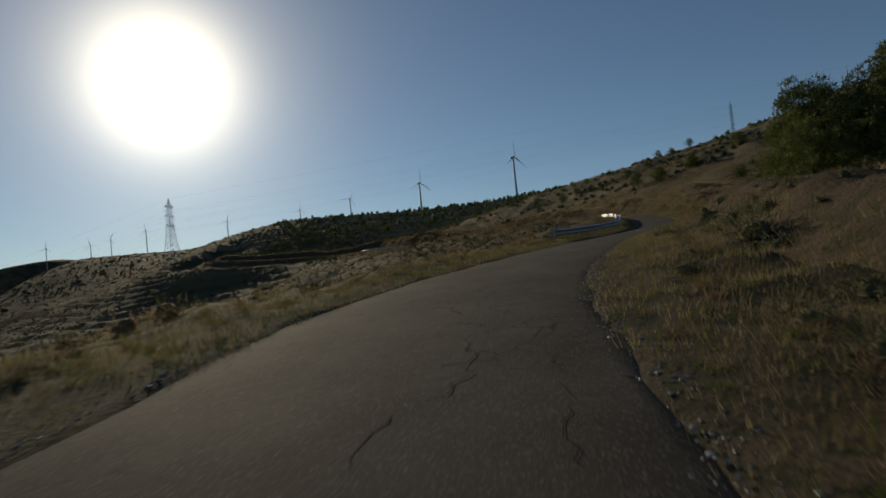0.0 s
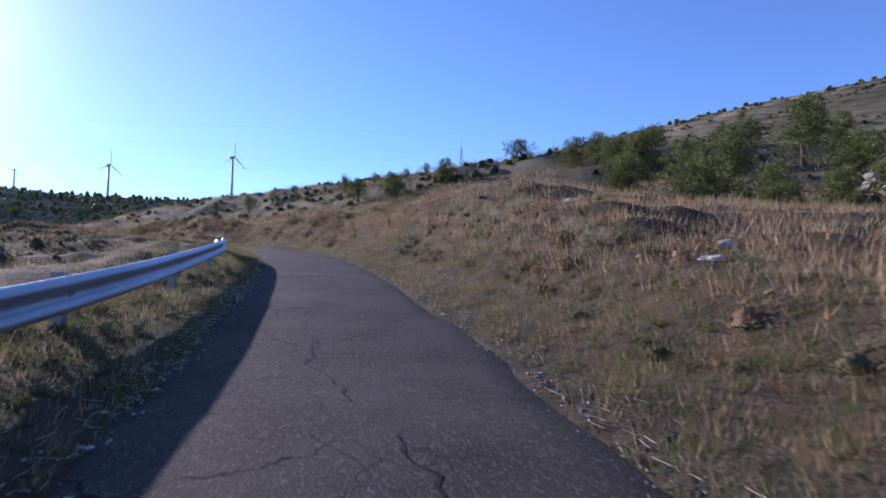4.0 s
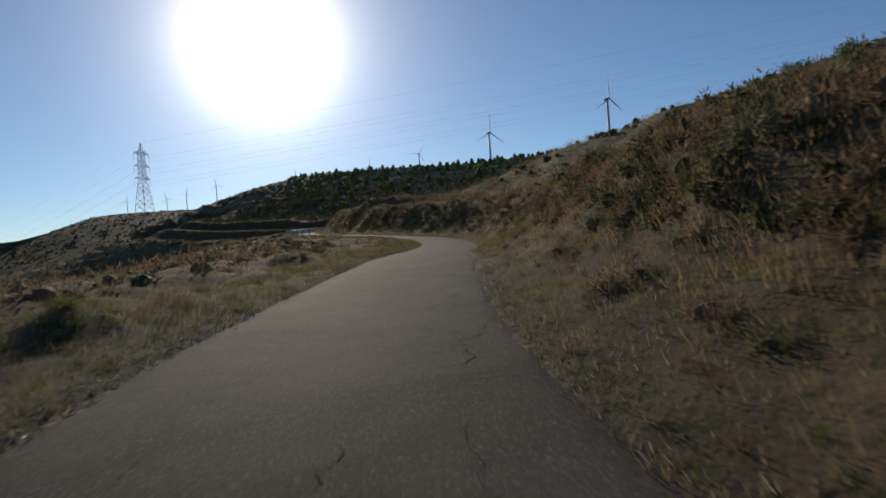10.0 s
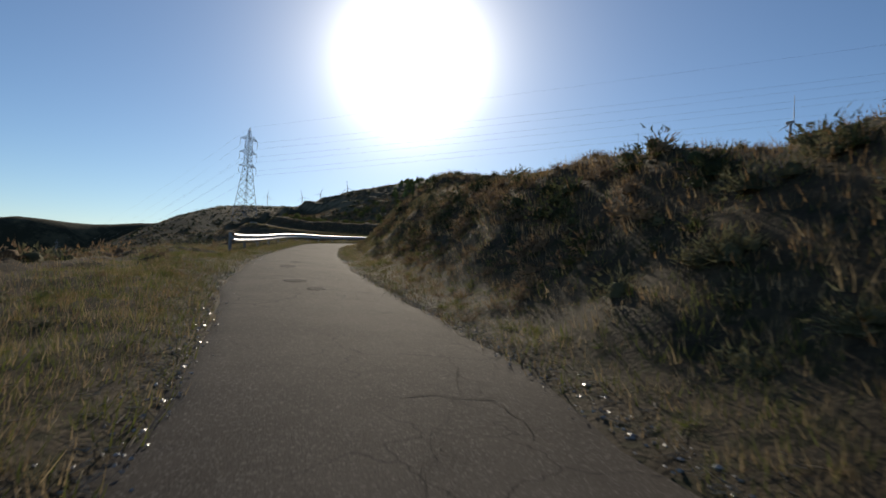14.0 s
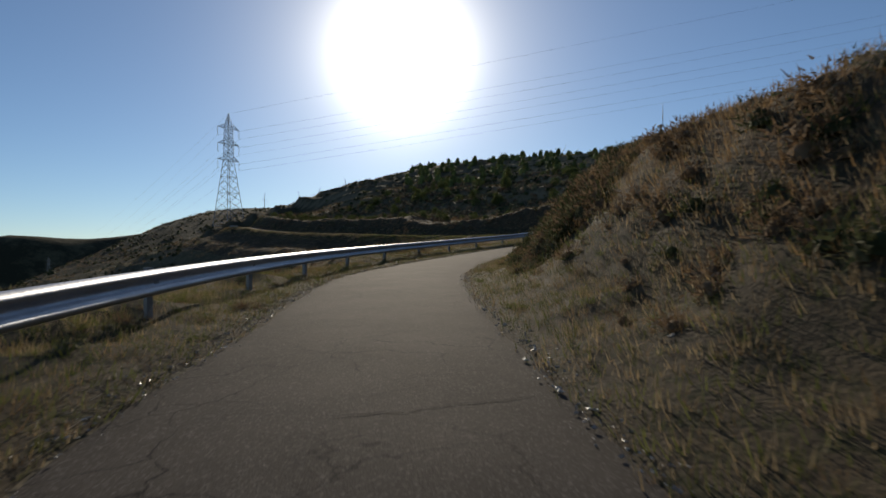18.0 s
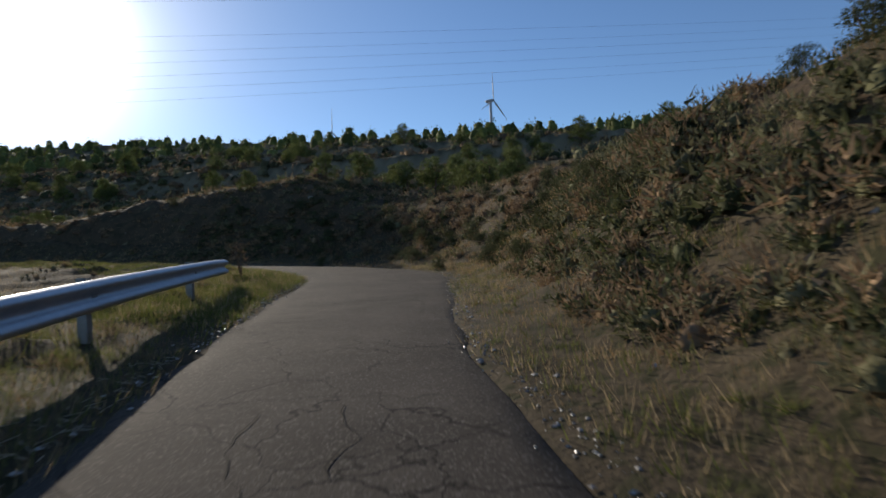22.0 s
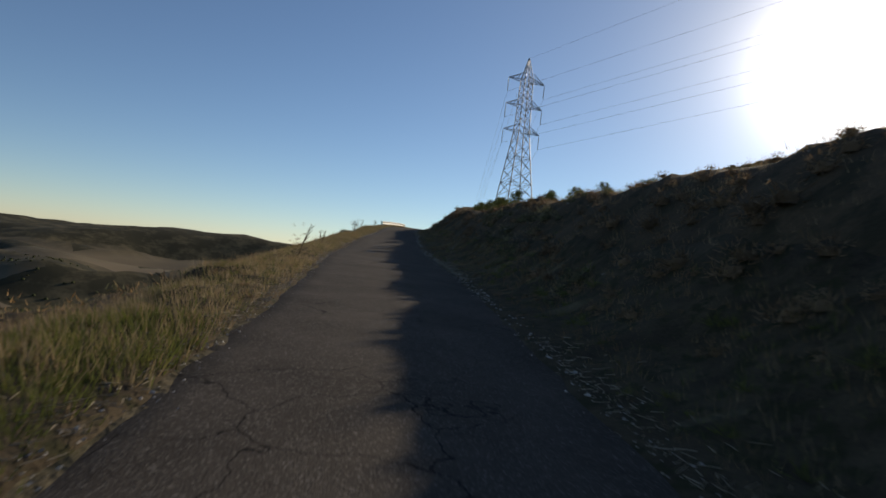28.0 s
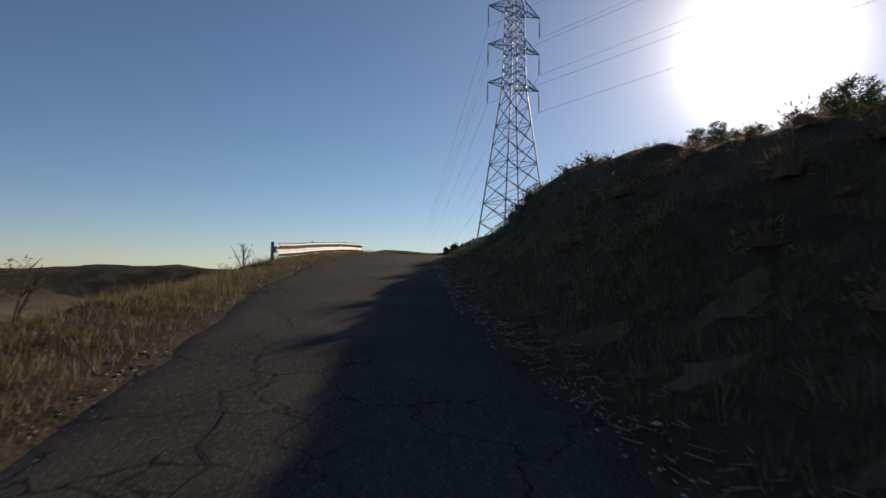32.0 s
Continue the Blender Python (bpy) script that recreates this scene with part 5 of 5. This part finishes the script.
tagged(new("crest_bushes", mesh_data("crest_bushes", v, f, NEEDLES, True)), "rounded dark bushes along the crest of the hill", "shrubs", kind="stuff")
# grass and brush over the valley slope
for mat, name, label, n, seed in ((BROWN_SHRUB, "valley_slope_brush", "dead brown brush over the slope below the road", 5000, 251), (SHRUB, "valley_slope_brush", "grey-green brush over the slope below the road", 3600, 253),
                                  (DARK_LEAF, "valley_slope_bushes", "dark bushes over the slope below the road", 2200, 257)):
    s, d = rng.uniform(60, 300, n), -6 - 75 * rng.uniform(0, 1, n) ** 1.4
    x, y, _ = on_road(s, d)
    m = (np.abs(along(x, y)[1]) > 5.5) & (fbm(x / 11, y / 11, seed, 2) > -0.15)
    x, y = x[m], y[m]
    r = rng.uniform(0.18, 0.5, len(x))
    v, f = domes(x, y, surf(x, y), r, 0.8, 24, 0.36, 0.15, 0.1, 0.6)
    tagged(new(name, mesh_data(name, v, f, mat, True)), label, "shrubs", kind="stuff")
# brush before the planted wood and over the spur of the pylon
for mat, name, label, n in ((SHRUB, "wood_edge_brush", "grey-green brush before the planted wood", 1700), (BROWN_SHRUB, "wood_edge_dead_brush", "dead brown brush before the planted wood", 1700), (DARK_LEAF, "spur_bushes", "dark bushes over the spur of the hill", 4600)):
    if mat is DARK_LEAF:
        x, y = rng.uniform(-200, 70, n), rng.uniform(285, 620, n)
    else:
        x, y, _ = on_road(rng.uniform(280, 405, n), rng.uniform(10, 52, n))
    d = along(x, y)[1]
    m = (d > 9) | (d < -9)
    x, y = x[m], y[m]
    r = rng.uniform(0.25, 0.75, len(x)) * np.where(y > 430, 1.5, 1.0)
    v, f = domes(x, y, surf(x, y), r, 0.9, 18, 0.32, 0.16)
    tagged(new(name, mesh_data(name, v, f, mat, True)), label, "shrubs", kind="stuff")


# clumps of scrub far down in the valley and on the hills beyond
x, y = rng.uniform(-900, -110, 5200), rng.uniform(60, 1150, 5200)
m = fbm(x / 90, y / 90, 261, 3) + rng.uniform(-0.2, 0.2, len(x)) > 0.0
x, y = x[m], y[m]
r = rng.uniform(0.8, 2.6, len(x))
v, f = domes(x, y, surf(x, y), r, 0.9, 14, 0.34, 0.2)
tagged(new("valley_scrub", mesh_data("valley_scrub", v, f, DARK_LEAF, True)), "dark clumps of scrub across the valley", "shrubs", kind="stuff")


# ---- stones, gravel, litter of stalks ----
def pebbles(x, y, z, size, mat, name, label, flat=0.6):
    n = len(x)
    base = np.array([(1, 0, 0), (0, 1, 0), (-1, 0, 0), (0, -1, 0), (0, 0, 1), (0, 0, -1), ], float)
    tri = np.array([(0, 1, 4), (1, 2, 4), (2, 3, 4), (3, 0, 4), (1, 0, 5), (2, 1, 5), (3, 2, 5), (0, 3, 5)])
    v = np.tile(base, (n, 1, 1)) * rng.uniform(0.6, 1.3, (n, 6, 1))
    a = rng.uniform(0, 6.283, n)
    ca, sa = np.cos(a)[:, None], np.sin(a)[:, None]
    vx, vy = v[..., 0] * ca - v[..., 1] * sa, v[..., 0] * sa + v[..., 1] * ca
    v = np.stack([vx, vy * 0.75, v[..., 2] * flat], 2) * size[:, None, None] + np.stack([x, y, z + size * flat * 0.4], 1)[:, None, :]
    f = (np.arange(n)[:, None, None] * 6 + tri[None]).reshape(-1, 3)
    return tagged(new(name, mesh_data(name, v.reshape(-1, 3), f, mat)), label, "stones", kind="stuff")


for side in (1, -1):
    n = 17000
    s = rng.uniform(50, END, n)
    q = rng.normal(0.05, 0.09, n)
    d = np.where(side > 0, np.interp(s, EDGE_S, EDGE_R) + q, -np.interp(s, EDGE_S, EDGE_L) - q)
    x, y, _ = on_road(s, d)
    m = vnoise(s / 5, s * 0 + side * 3, 181) > -0.25
    x, y = x[m], y[m]
    z = turf(s[m], d[m])
    pebbles(x, y, z, 0.005 + 0.013 * rng.uniform(0, 1, len(x)) ** 2, GRIT, "edge_gravel", "pale gravel along the crumbling asphalt edge")
    n = 2200
    s = rng.uniform(50, END, n)
    s = s[vnoise(s / 4, s * 0 + side * 9, 185) > -0.12]
    q = rng.normal(0.02, 0.07, len(s)) + 0.25 * rng.uniform(0, 1, len(s)) ** 4
    d = np.where(side > 0, np.interp(s, EDGE_S, EDGE_R) + q, -np.interp(s, EDGE_S, EDGE_L) - q)
    x, y, _ = on_road(s, d)
    pebbles(x, y, turf(s, d), 0.012 + 0.026 * rng.uniform(0, 1, len(s)) ** 2, GRIT, "edge_chunks", "pale broken chunks along the crumbling asphalt edge", 0.45)
    if side < 0:
        s = rng.uniform(308, 334, 5000)
        d = -np.interp(s, EDGE_S, EDGE_L) - 0.16 - rng.normal(0, 0.14, 5000)
        x, y, _ = on_road(s, d)
        pebbles(x, y, turf(s, d), 0.006 + 0.014 * rng.uniform(0, 1, 5000) ** 2, GRIT, "shoulder_gravel", "pale gravel spilled along the worn shoulder")
    # bleached stalks lying along the edge
    n = 13000
    s = rng.uniform(50, END, n)
    m = vnoise(s / 7, s * 0 + side * 5, 191) > 0.0
    s = s[m]
    q = np.abs(rng.normal(0.15, 0.22, len(s)))
    d = np.where(side > 0, np.interp(s, EDGE_S, EDGE_R) + q, -np.interp(s, EDGE_S, EDGE_L) - q)
    x, y, zz = on_road(s, d)
    z = turf(s, d) + 0.01
    a = rng.uniform(0, 3.14, len(s))
    ln, wd = rng.uniform(0.03, 0.14, len(s)), 0.007
    ux, uy = np.cos(a) * ln / 2, np.sin(a) * ln / 2
    wx, wy = -np.sin(a) * wd / 2, np.cos(a) * wd / 2
    vs = []
    for e in (-1, 1):
        for p, h in ((-1, 0.0), (1, 0.0), (0, 0.005)):
            vs.append(np.stack([x + e * ux + p * wx, y + e * uy + p * wy, z + h + e * 0.006], 1))
    vs = np.stack(vs, 1).reshape(-1, 3)
    k = np.arange(len(s))[:, None, None] * 6
    f = (k + np.array([[(0, 1, 4), (0, 4, 3), (1, 2, 5), (1, 5, 4), (2, 0, 3), (2, 3, 5), (0, 2, 1), (3, 4, 5)]])).reshape(-1, 3)
    tagged(new("fallen_stalks", mesh_data("fallen_stalks", vs, f, DEBRIS)), "bleached plant stalks lying along the road edge", "litter", kind="stuff")
n = 1400
s, d, q = strew(n, 50, END, 12, 1, 0.8, 1.2)
x, y, _ = on_road(s, d)
pebbles(x, y, surf(x, y), 0.02 + 0.05 * rng.uniform(0, 1, n) ** 2, STONE, "bank_stones", "loose pale stones on the cut bank")


def boulder(size, seed):
    bm = bmesh.new()
    bmesh.ops.create_icosphere(bm, subdivisions=2, radius=1.0)
    for v in bm.verts:
        q = noise.noise(v.co * 1.3 + Vector((seed * 7.1, 0, 0))) * 0.5 + noise.noise(v.co * 3.1 + Vector((0, seed * 3.3, 0))) * 0.2
        v.co = Vector((v.co.x * 1.2, v.co.y * 0.9, v.co.z * 0.7)) * (1 + q) * size
    me = bpy.data.meshes.new("rock")
    bm.to_mesh(me)
    bm.free()
    me.materials.append(STONE)
    return me


ROCKS = [boulder(1.0, k) for k in range(5)]
for s, d, k in [(106, 5.6, 0.16), (107.5, 6.6, 0.2), (108.5, 6.0, 0.14), (105, 7.2, 0.2), (110, 7.0, 0.15), (112, 5.2, 0.12), (118, 6.0, 0.14), (121, 7.0, 0.12), (111, 4.2, 0.1), (141, 5.4, 0.12), (175, 6.0, 0.12),
                (286, 4.4, 0.14), (287.5, 5.2, 0.16), (284, 5.0, 0.12), (290, 5.6, 0.15), (281, 4.0, 0.1), (312, 8.0, 0.15), (316, 7.0, 0.14)]:
    x, y, _ = on_road(s, d)
    ob = new("rock", ROCKS[int(rng.integers(5))])
    ob.matrix_world = pose(float(x), float(y), float(ground_z(float(x), float(y))[0]) + k * 0.1, 0, 0, rng.uniform(0, 360)) @ Matrix.Scale(k, 4)
    tagged(ob, "pale limestone rock half sunk in the bank", "rock", "rocks on the bank")
# dry-stone terrace walls among the pines
BLOCKS = []
for k in range(5):
    me = ROCKS[k].copy()
    me.materials.clear()
    me.materials.append(WALL_STONE)
    BLOCKS.append(me)
for s0, d0, n, levels in ((115.8, 21.3, 12, 5), (127, 14.2, 9, 3), (134, 14.0, 7, 3)):
    base = thing("terrace_wall", pose(0, 0, 0), "tumbled grey dry-stone terrace wall on the slope", "wall", "terrace walls")
    for i in range(n):
        for lev in range(levels):
            x, y, _ = on_road(s0 + i * 0.62 + rng.uniform(-.15, .15), d0 + rng.uniform(-0.2, 0.2) + lev * 0.12)
            ob = new("stone", BLOCKS[int(rng.integers(5))])
            ob.matrix_world = pose(float(x), float(y), float(ground_z(float(x), float(y))[0]) + lev * 0.26 - (0.35 if levels > 3 else 0), rng.uniform(-20, 20), rng.uniform(-20, 20), rng.uniform(0, 360)) @ Matrix.Scale(rng.uniform(0.16, 0.32), 4)
            ob.parent = base


# ---- rounded dark bushes and bleached branches on the bank ----
def bank_bush(h, w, n, label):
    bush = thing("bush", pose(0, 0, -60), label, "bush", "dark bushes on the cut bank")
    for k in range(5):
        bm = bmesh.new()
        a = k * 1.3 + rng.uniform(-.3, .3)
        ex, ey = math.cos(a) * w * 0.3, math.sin(a) * w * 0.3
        tube(bm, [(0, 0, -0.1), (ex * .5, ey * .5, h * .35), (ex, ey, h * .75)], [0.03 * h, 0.02 * h, 0.006 * h], 5)
        part("stem", bm, BARK, bush)
    c = crown_centres(h, w, n, 7)
    v, f = sprays(c, np.full(len(c), 0.13), 22, 0.075, 0.03)
    part("crown", mesh_data("crown", v, f, DARK_LEAF), DARK_LEAF, bush)
    return bush


BUSHES = [bank_bush(1.1, 1.5, 150, "rounded dark evergreen bush on the dry cut bank"), bank_bush(0.9, 1.1, 110, "small dense dark bush on the dry cut bank"),
          bank_bush(1.3, 1.3, 150, "upright dark evergreen bush on the dry cut bank")]
for s, d, k, v in ((278, 4.3, 1.0, 0), (274.6, 4.0, 1.2, 0), (281, 4.4, 1.0, 2), (276.5, 3.0, 0.8, 1), (283.5, 3.6, 0.8, 1), (279.5, 5.6, 1.1, 2), (272, 4.2, 1.0, 1), (286, 5.4, 1.0, 0), (294.4, 3.2, 1.0, 0), 
                   (291.5, 4.4, 1.0, 1), (300, 4.9, 0.8, 1), (297, 4.1, 0.9, 2), (302.3, 5.3, 0.75, 1), (304, 4.6, 0.7, 1), (299, 6.4, 0.9, 0), (306, 6.5, 0.9, 2), (309, 5.6, 0.9, 0), (289, 6.2, 1.1, 2), (312, 6.0, 0.9, 1),
                   (266, 4.4, 0.9, 0), (261, 4.6, 0.8, 1), (269, 5.2, 1.0, 2), (316, 6.4, 1.0, 0), (320, 6.0, 0.9, 2), (325, 6.6, 1.0, 0), (331, 6.2, 1.0, 1), (337, 6.5, 1.0, 2), (297.6, 2.9, 0.6, 1), (285, 3.0, 0.6, 1), (241, 5.0, 0.8, 1), (234, 5.6, 0.9, 0), (226, 5.2, 0.8, 1)):
    x, y, _ = on_road(s, d)
    put(BUSHES[v], float(x), float(y), k * 0.52)
for _ in range(56):
    x, y, _ = on_road(rng.uniform(266, 312), 2.7 + 4.2 * rng.uniform())
    put(BUSHES[int(rng.integers(3))], float(x), float(y), rng.uniform(0.25, 0.52))
for ob in BUSHES:
    for o in list(ob.children_recursive):
        bpy.data.objects.remove(o)
    bpy.data.objects.remove(ob)


def dead_branch(s, d, size):
    x, y, _ = on_road(s, d)
    z = float(turf(np.array([s]), np.array([d]))[0])
    bm = bmesh.new()
    up = rng.uniform(0.1, 0.6)
    pts = [Vector((0, 0, 0)), Vector((0.35, rng.uniform(-.06, .06), 0.3 * up)), Vector((0.7, rng.uniform(-.12, .12), 0.6 * up)), Vector((1.0, rng.uniform(-.2, .2), 0.7 * up))]
    tube(bm, pts, [0.018, 0.015, 0.011, 0.006], 6)
    for q in range(3):
        b = pts[1 + q % 2]
        tube(bm, [b, b + Vector((rng.uniform(.1, .3), rng.uniform(-.3, .3), rng.uniform(0.05, .25)))], [0.009, 0.004], 5)
    me = bpy.data.meshes.new("dead_branch")
    bm.to_mesh(me)
    bm.free()
    me.materials.append(DEBRIS)
    ob = new("dead_branch", me)
    ob.matrix_world = pose(float(x), float(y), z + 0.01, 0, 0, rng.uniform(0, 360)) @ Matrix.Scale(size, 4)
    tagged(ob, "bleached dead branch lying on the grassy verge", "branch", "dead branches on the verge")


for s, d, k in ((274, 1.2, 0.45), (275.5, 1.25, 0.3), (296, 2.2, 0.5), (298, 2.4, 0.45), (299, 3.8, 0.6), (302, 4.2, 0.5), (304, 4.6, 0.6), (294, 3.0, 0.4), (300, 2.2, 0.35), (292, 2.6, 0.45), (288, 2.4, 0.4), (281, 2.3, 0.4), (306, 5.0, 0.6), (308, 3.4, 0.4),
                (112, 3.2, 0.5), (108, 3.0, 0.5), (118, 3.4, 0.4), (103, 3.2, 0.4), (252, 2.4, 0.4), (246, 2.3, 0.35), (262, 2.4, 0.4), (331, -2.6, 0.4), (327, -2.9, 0.35)):
    dead_branch(s, d, k)


# ---- damage in the asphalt ----
def crack(s0, d0, length, turn, width, seed):
    """An open crack that wanders over the road."""
    r = np.random.default_rng(seed)
    n = max(int(length / 0.12), 4)
    ds, dd = math.cos(turn), math.sin(turn)
    s, d = s0 + np.arange(n) * 0.12 * ds, d0 + np.arange(n) * 0.12 * dd
    off = np.cumsum(r.normal(0, 0.055, n))
    s, d = s - off * dd, d + off * ds
    w = width * r.uniform(0.35, 1.2, n)
    w[0] = w[-1] = 0.002
    el, er = np.interp(s, EDGE_S, EDGE_L), np.interp(s, EDGE_S, EDGE_R)
    d = np.clip(d, -el + 0.05, er - 0.05)
    vs = []
    for e in (-1, 1):
        x, y, z = on_road(s - e * w / 2 * dd, d + e * w / 2 * ds)
        vs.append(np.stack([x, y, road_z(s - e * w / 2 * dd, d + e * w / 2 * ds) + 0.006], 1))
    verts = np.stack(vs, 1).reshape(-1, 3)
    k = np.arange(n - 1)[:, None] * 2
    return mesh_data("crack", verts, k + np.array([[0, 1, 3, 2]]), CRACK)


for k in range(290):
    s0 = 58 + k * 1.22 + rng.uniform(-1.5, 1.5)
    if s0 > END - 10:
        break
    el, er = np.interp(s0, EDGE_S, EDGE_L), np.interp(s0, EDGE_S, EDGE_R)
    lengthwise = rng.uniform() < 0.72
    part("crack", crack(s0, rng.uniform(-el * 0.8, er * 0.8), rng.uniform(1.0, 5.0) if lengthwise else rng.uniform(0.7, 2.2),
                        rng.normal(0, 0.2) if lengthwise else rng.normal(1.5, 0.2), 0.004 + 0.013 * rng.uniform() ** 2, 500 + k), CRACK, road)


part("crack", crack(242.7, -0.75, 1.5, 1.57, 0.014, 77), CRACK, road)


def pothole(s0, d0, length, width, seed, label):
    """A shallow broken hollow: a ragged dark floor inside a crumbled rim."""
    r = np.random.default_rng(seed)
    n = 22 if length < 2 else 64
    a = np.arange(n) * 2 * math.pi / n
    rad = r.uniform(0.75, 1.15, n) if length < 2 else 0.95 + 0.10 * np.sin(a * 3 + 1) + 0.07 * np.sin(a * 7 + 2) + 0.05 * np.sin(a * 13) + r.uniform(-0.04, 0.04, n)
    x0, y0, z0 = on_road(s0, d0)
    verts, faces = [], []
    for q, h in ((0.01, 0.0), (0.2, 0.0), (0.4, 0.0), (0.6, 0.0), (0.8, 0.002), (0.95, -0.001), (1.06, -0.005), (1.2, -0.016)):
        ss, dd = s0 + np.sin(a) * rad * q * length / 2, d0 + np.cos(a) * rad * q * width / 2
        x, y, z = on_road(ss, dd)
        verts.append(np.stack([x, y, road_z(ss, dd) + 0.008 + h + r.uniform(0, 0.002, n)], 1))
    for lev in range(7):
        for i in range(n):
            j = (i + 1) % n
            faces.append((lev * n + i, lev * n + j, (lev + 1) * n + j, (lev + 1) * n + i))
    mat = BROKEN if length > 0.9 else CRACK
    return part("pothole", mesh_data("pothole", np.vstack(verts), faces, mat), mat, road, label)


pothole(332.6, -0.05, 0.88, 0.95, 1, "broken dark hollow with a crumbled rim")
pothole(330.0, -0.45, 3.4, 0.95, 9, "coarse dark patch of ravelled asphalt")
for s0, d0, l, w, k in ((218.5, -0.2, 0.5, 0.45, 2), (217.2, 0.1, 0.5, 0.3, 3), (222.5, -0.35, 0.9, 0.35, 4), (224.5, -0.2, 0.4, 0.3, 5), (242.7, 0.0, 0.35, 0.3, 6)):
    pothole(s0, d0, l, w, k, "small dark broken hollow")


# ---- dry weeds on the verge ----
def weed(s, d, h, stems, label):
    x, y, _ = on_road(s, d)
    x, y = float(x), float(y)
    plant = thing("dry_weed", pose(x, y, float(ground_z(x, y)[0]) - 0.03), label, "plant", "dry weeds on the verge")
    for k in range(stems):
        a, l = rng.uniform(0, 6.28), rng.uniform(0.1, 0.45) * h
        bm = bmesh.new()
        ex, ey = math.cos(a) * l, math.sin(a) * l
        tube(bm, [(0, 0, 0), (ex * .4, ey * .4, h * .45), (ex, ey, h * rng.uniform(.8, 1.0))], [0.012, 0.009, 0.004], 5)
        for q in range(4):
            b = a + rng.uniform(-1.5, 1.5)
            u = rng.uniform(0.5, 0.95)
            p = Vector((ex * u, ey * u, h * u * .95))
            tube(bm, [p, p + Vector((math.cos(b) * .12, math.sin(b) * .12, 0.13)) * h], [0.006, 0.003], 4)
        stem = part("stem", bm, BARK, plant)
    c = np.array([(rng.normal(0, .16) * h, rng.normal(0, .16) * h, rng.uniform(.4, 1.0) * h) for _ in range(stems * 5)])
    v, f = sprays(c, np.full(len(c), 0.05 * h), 7, 0.05 * h, 0.018 * h, 0.5)
    part("leaves", mesh_data("leaves", v, f, BROWN_SHRUB), BROWN_SHRUB, plant)


for s, d, h, n in ((341.2, -2.75, 1.5, 13), (342.6, -3.3, 1.3, 10), (388.0, -2.9, 0.9, 7), (362.5, -2.6, 0.95, 3), (395.3, -3.0, 0.9, 4), (402.5, -2.7, 0.6, 6), (405, -4.0, 0.7, 5), (372, -3.0, 0.6, 4), (302, -2.6, 0.9, 6)):
    weed(s, d, h, n, "withered brown weed with thin branching stems on the verge")
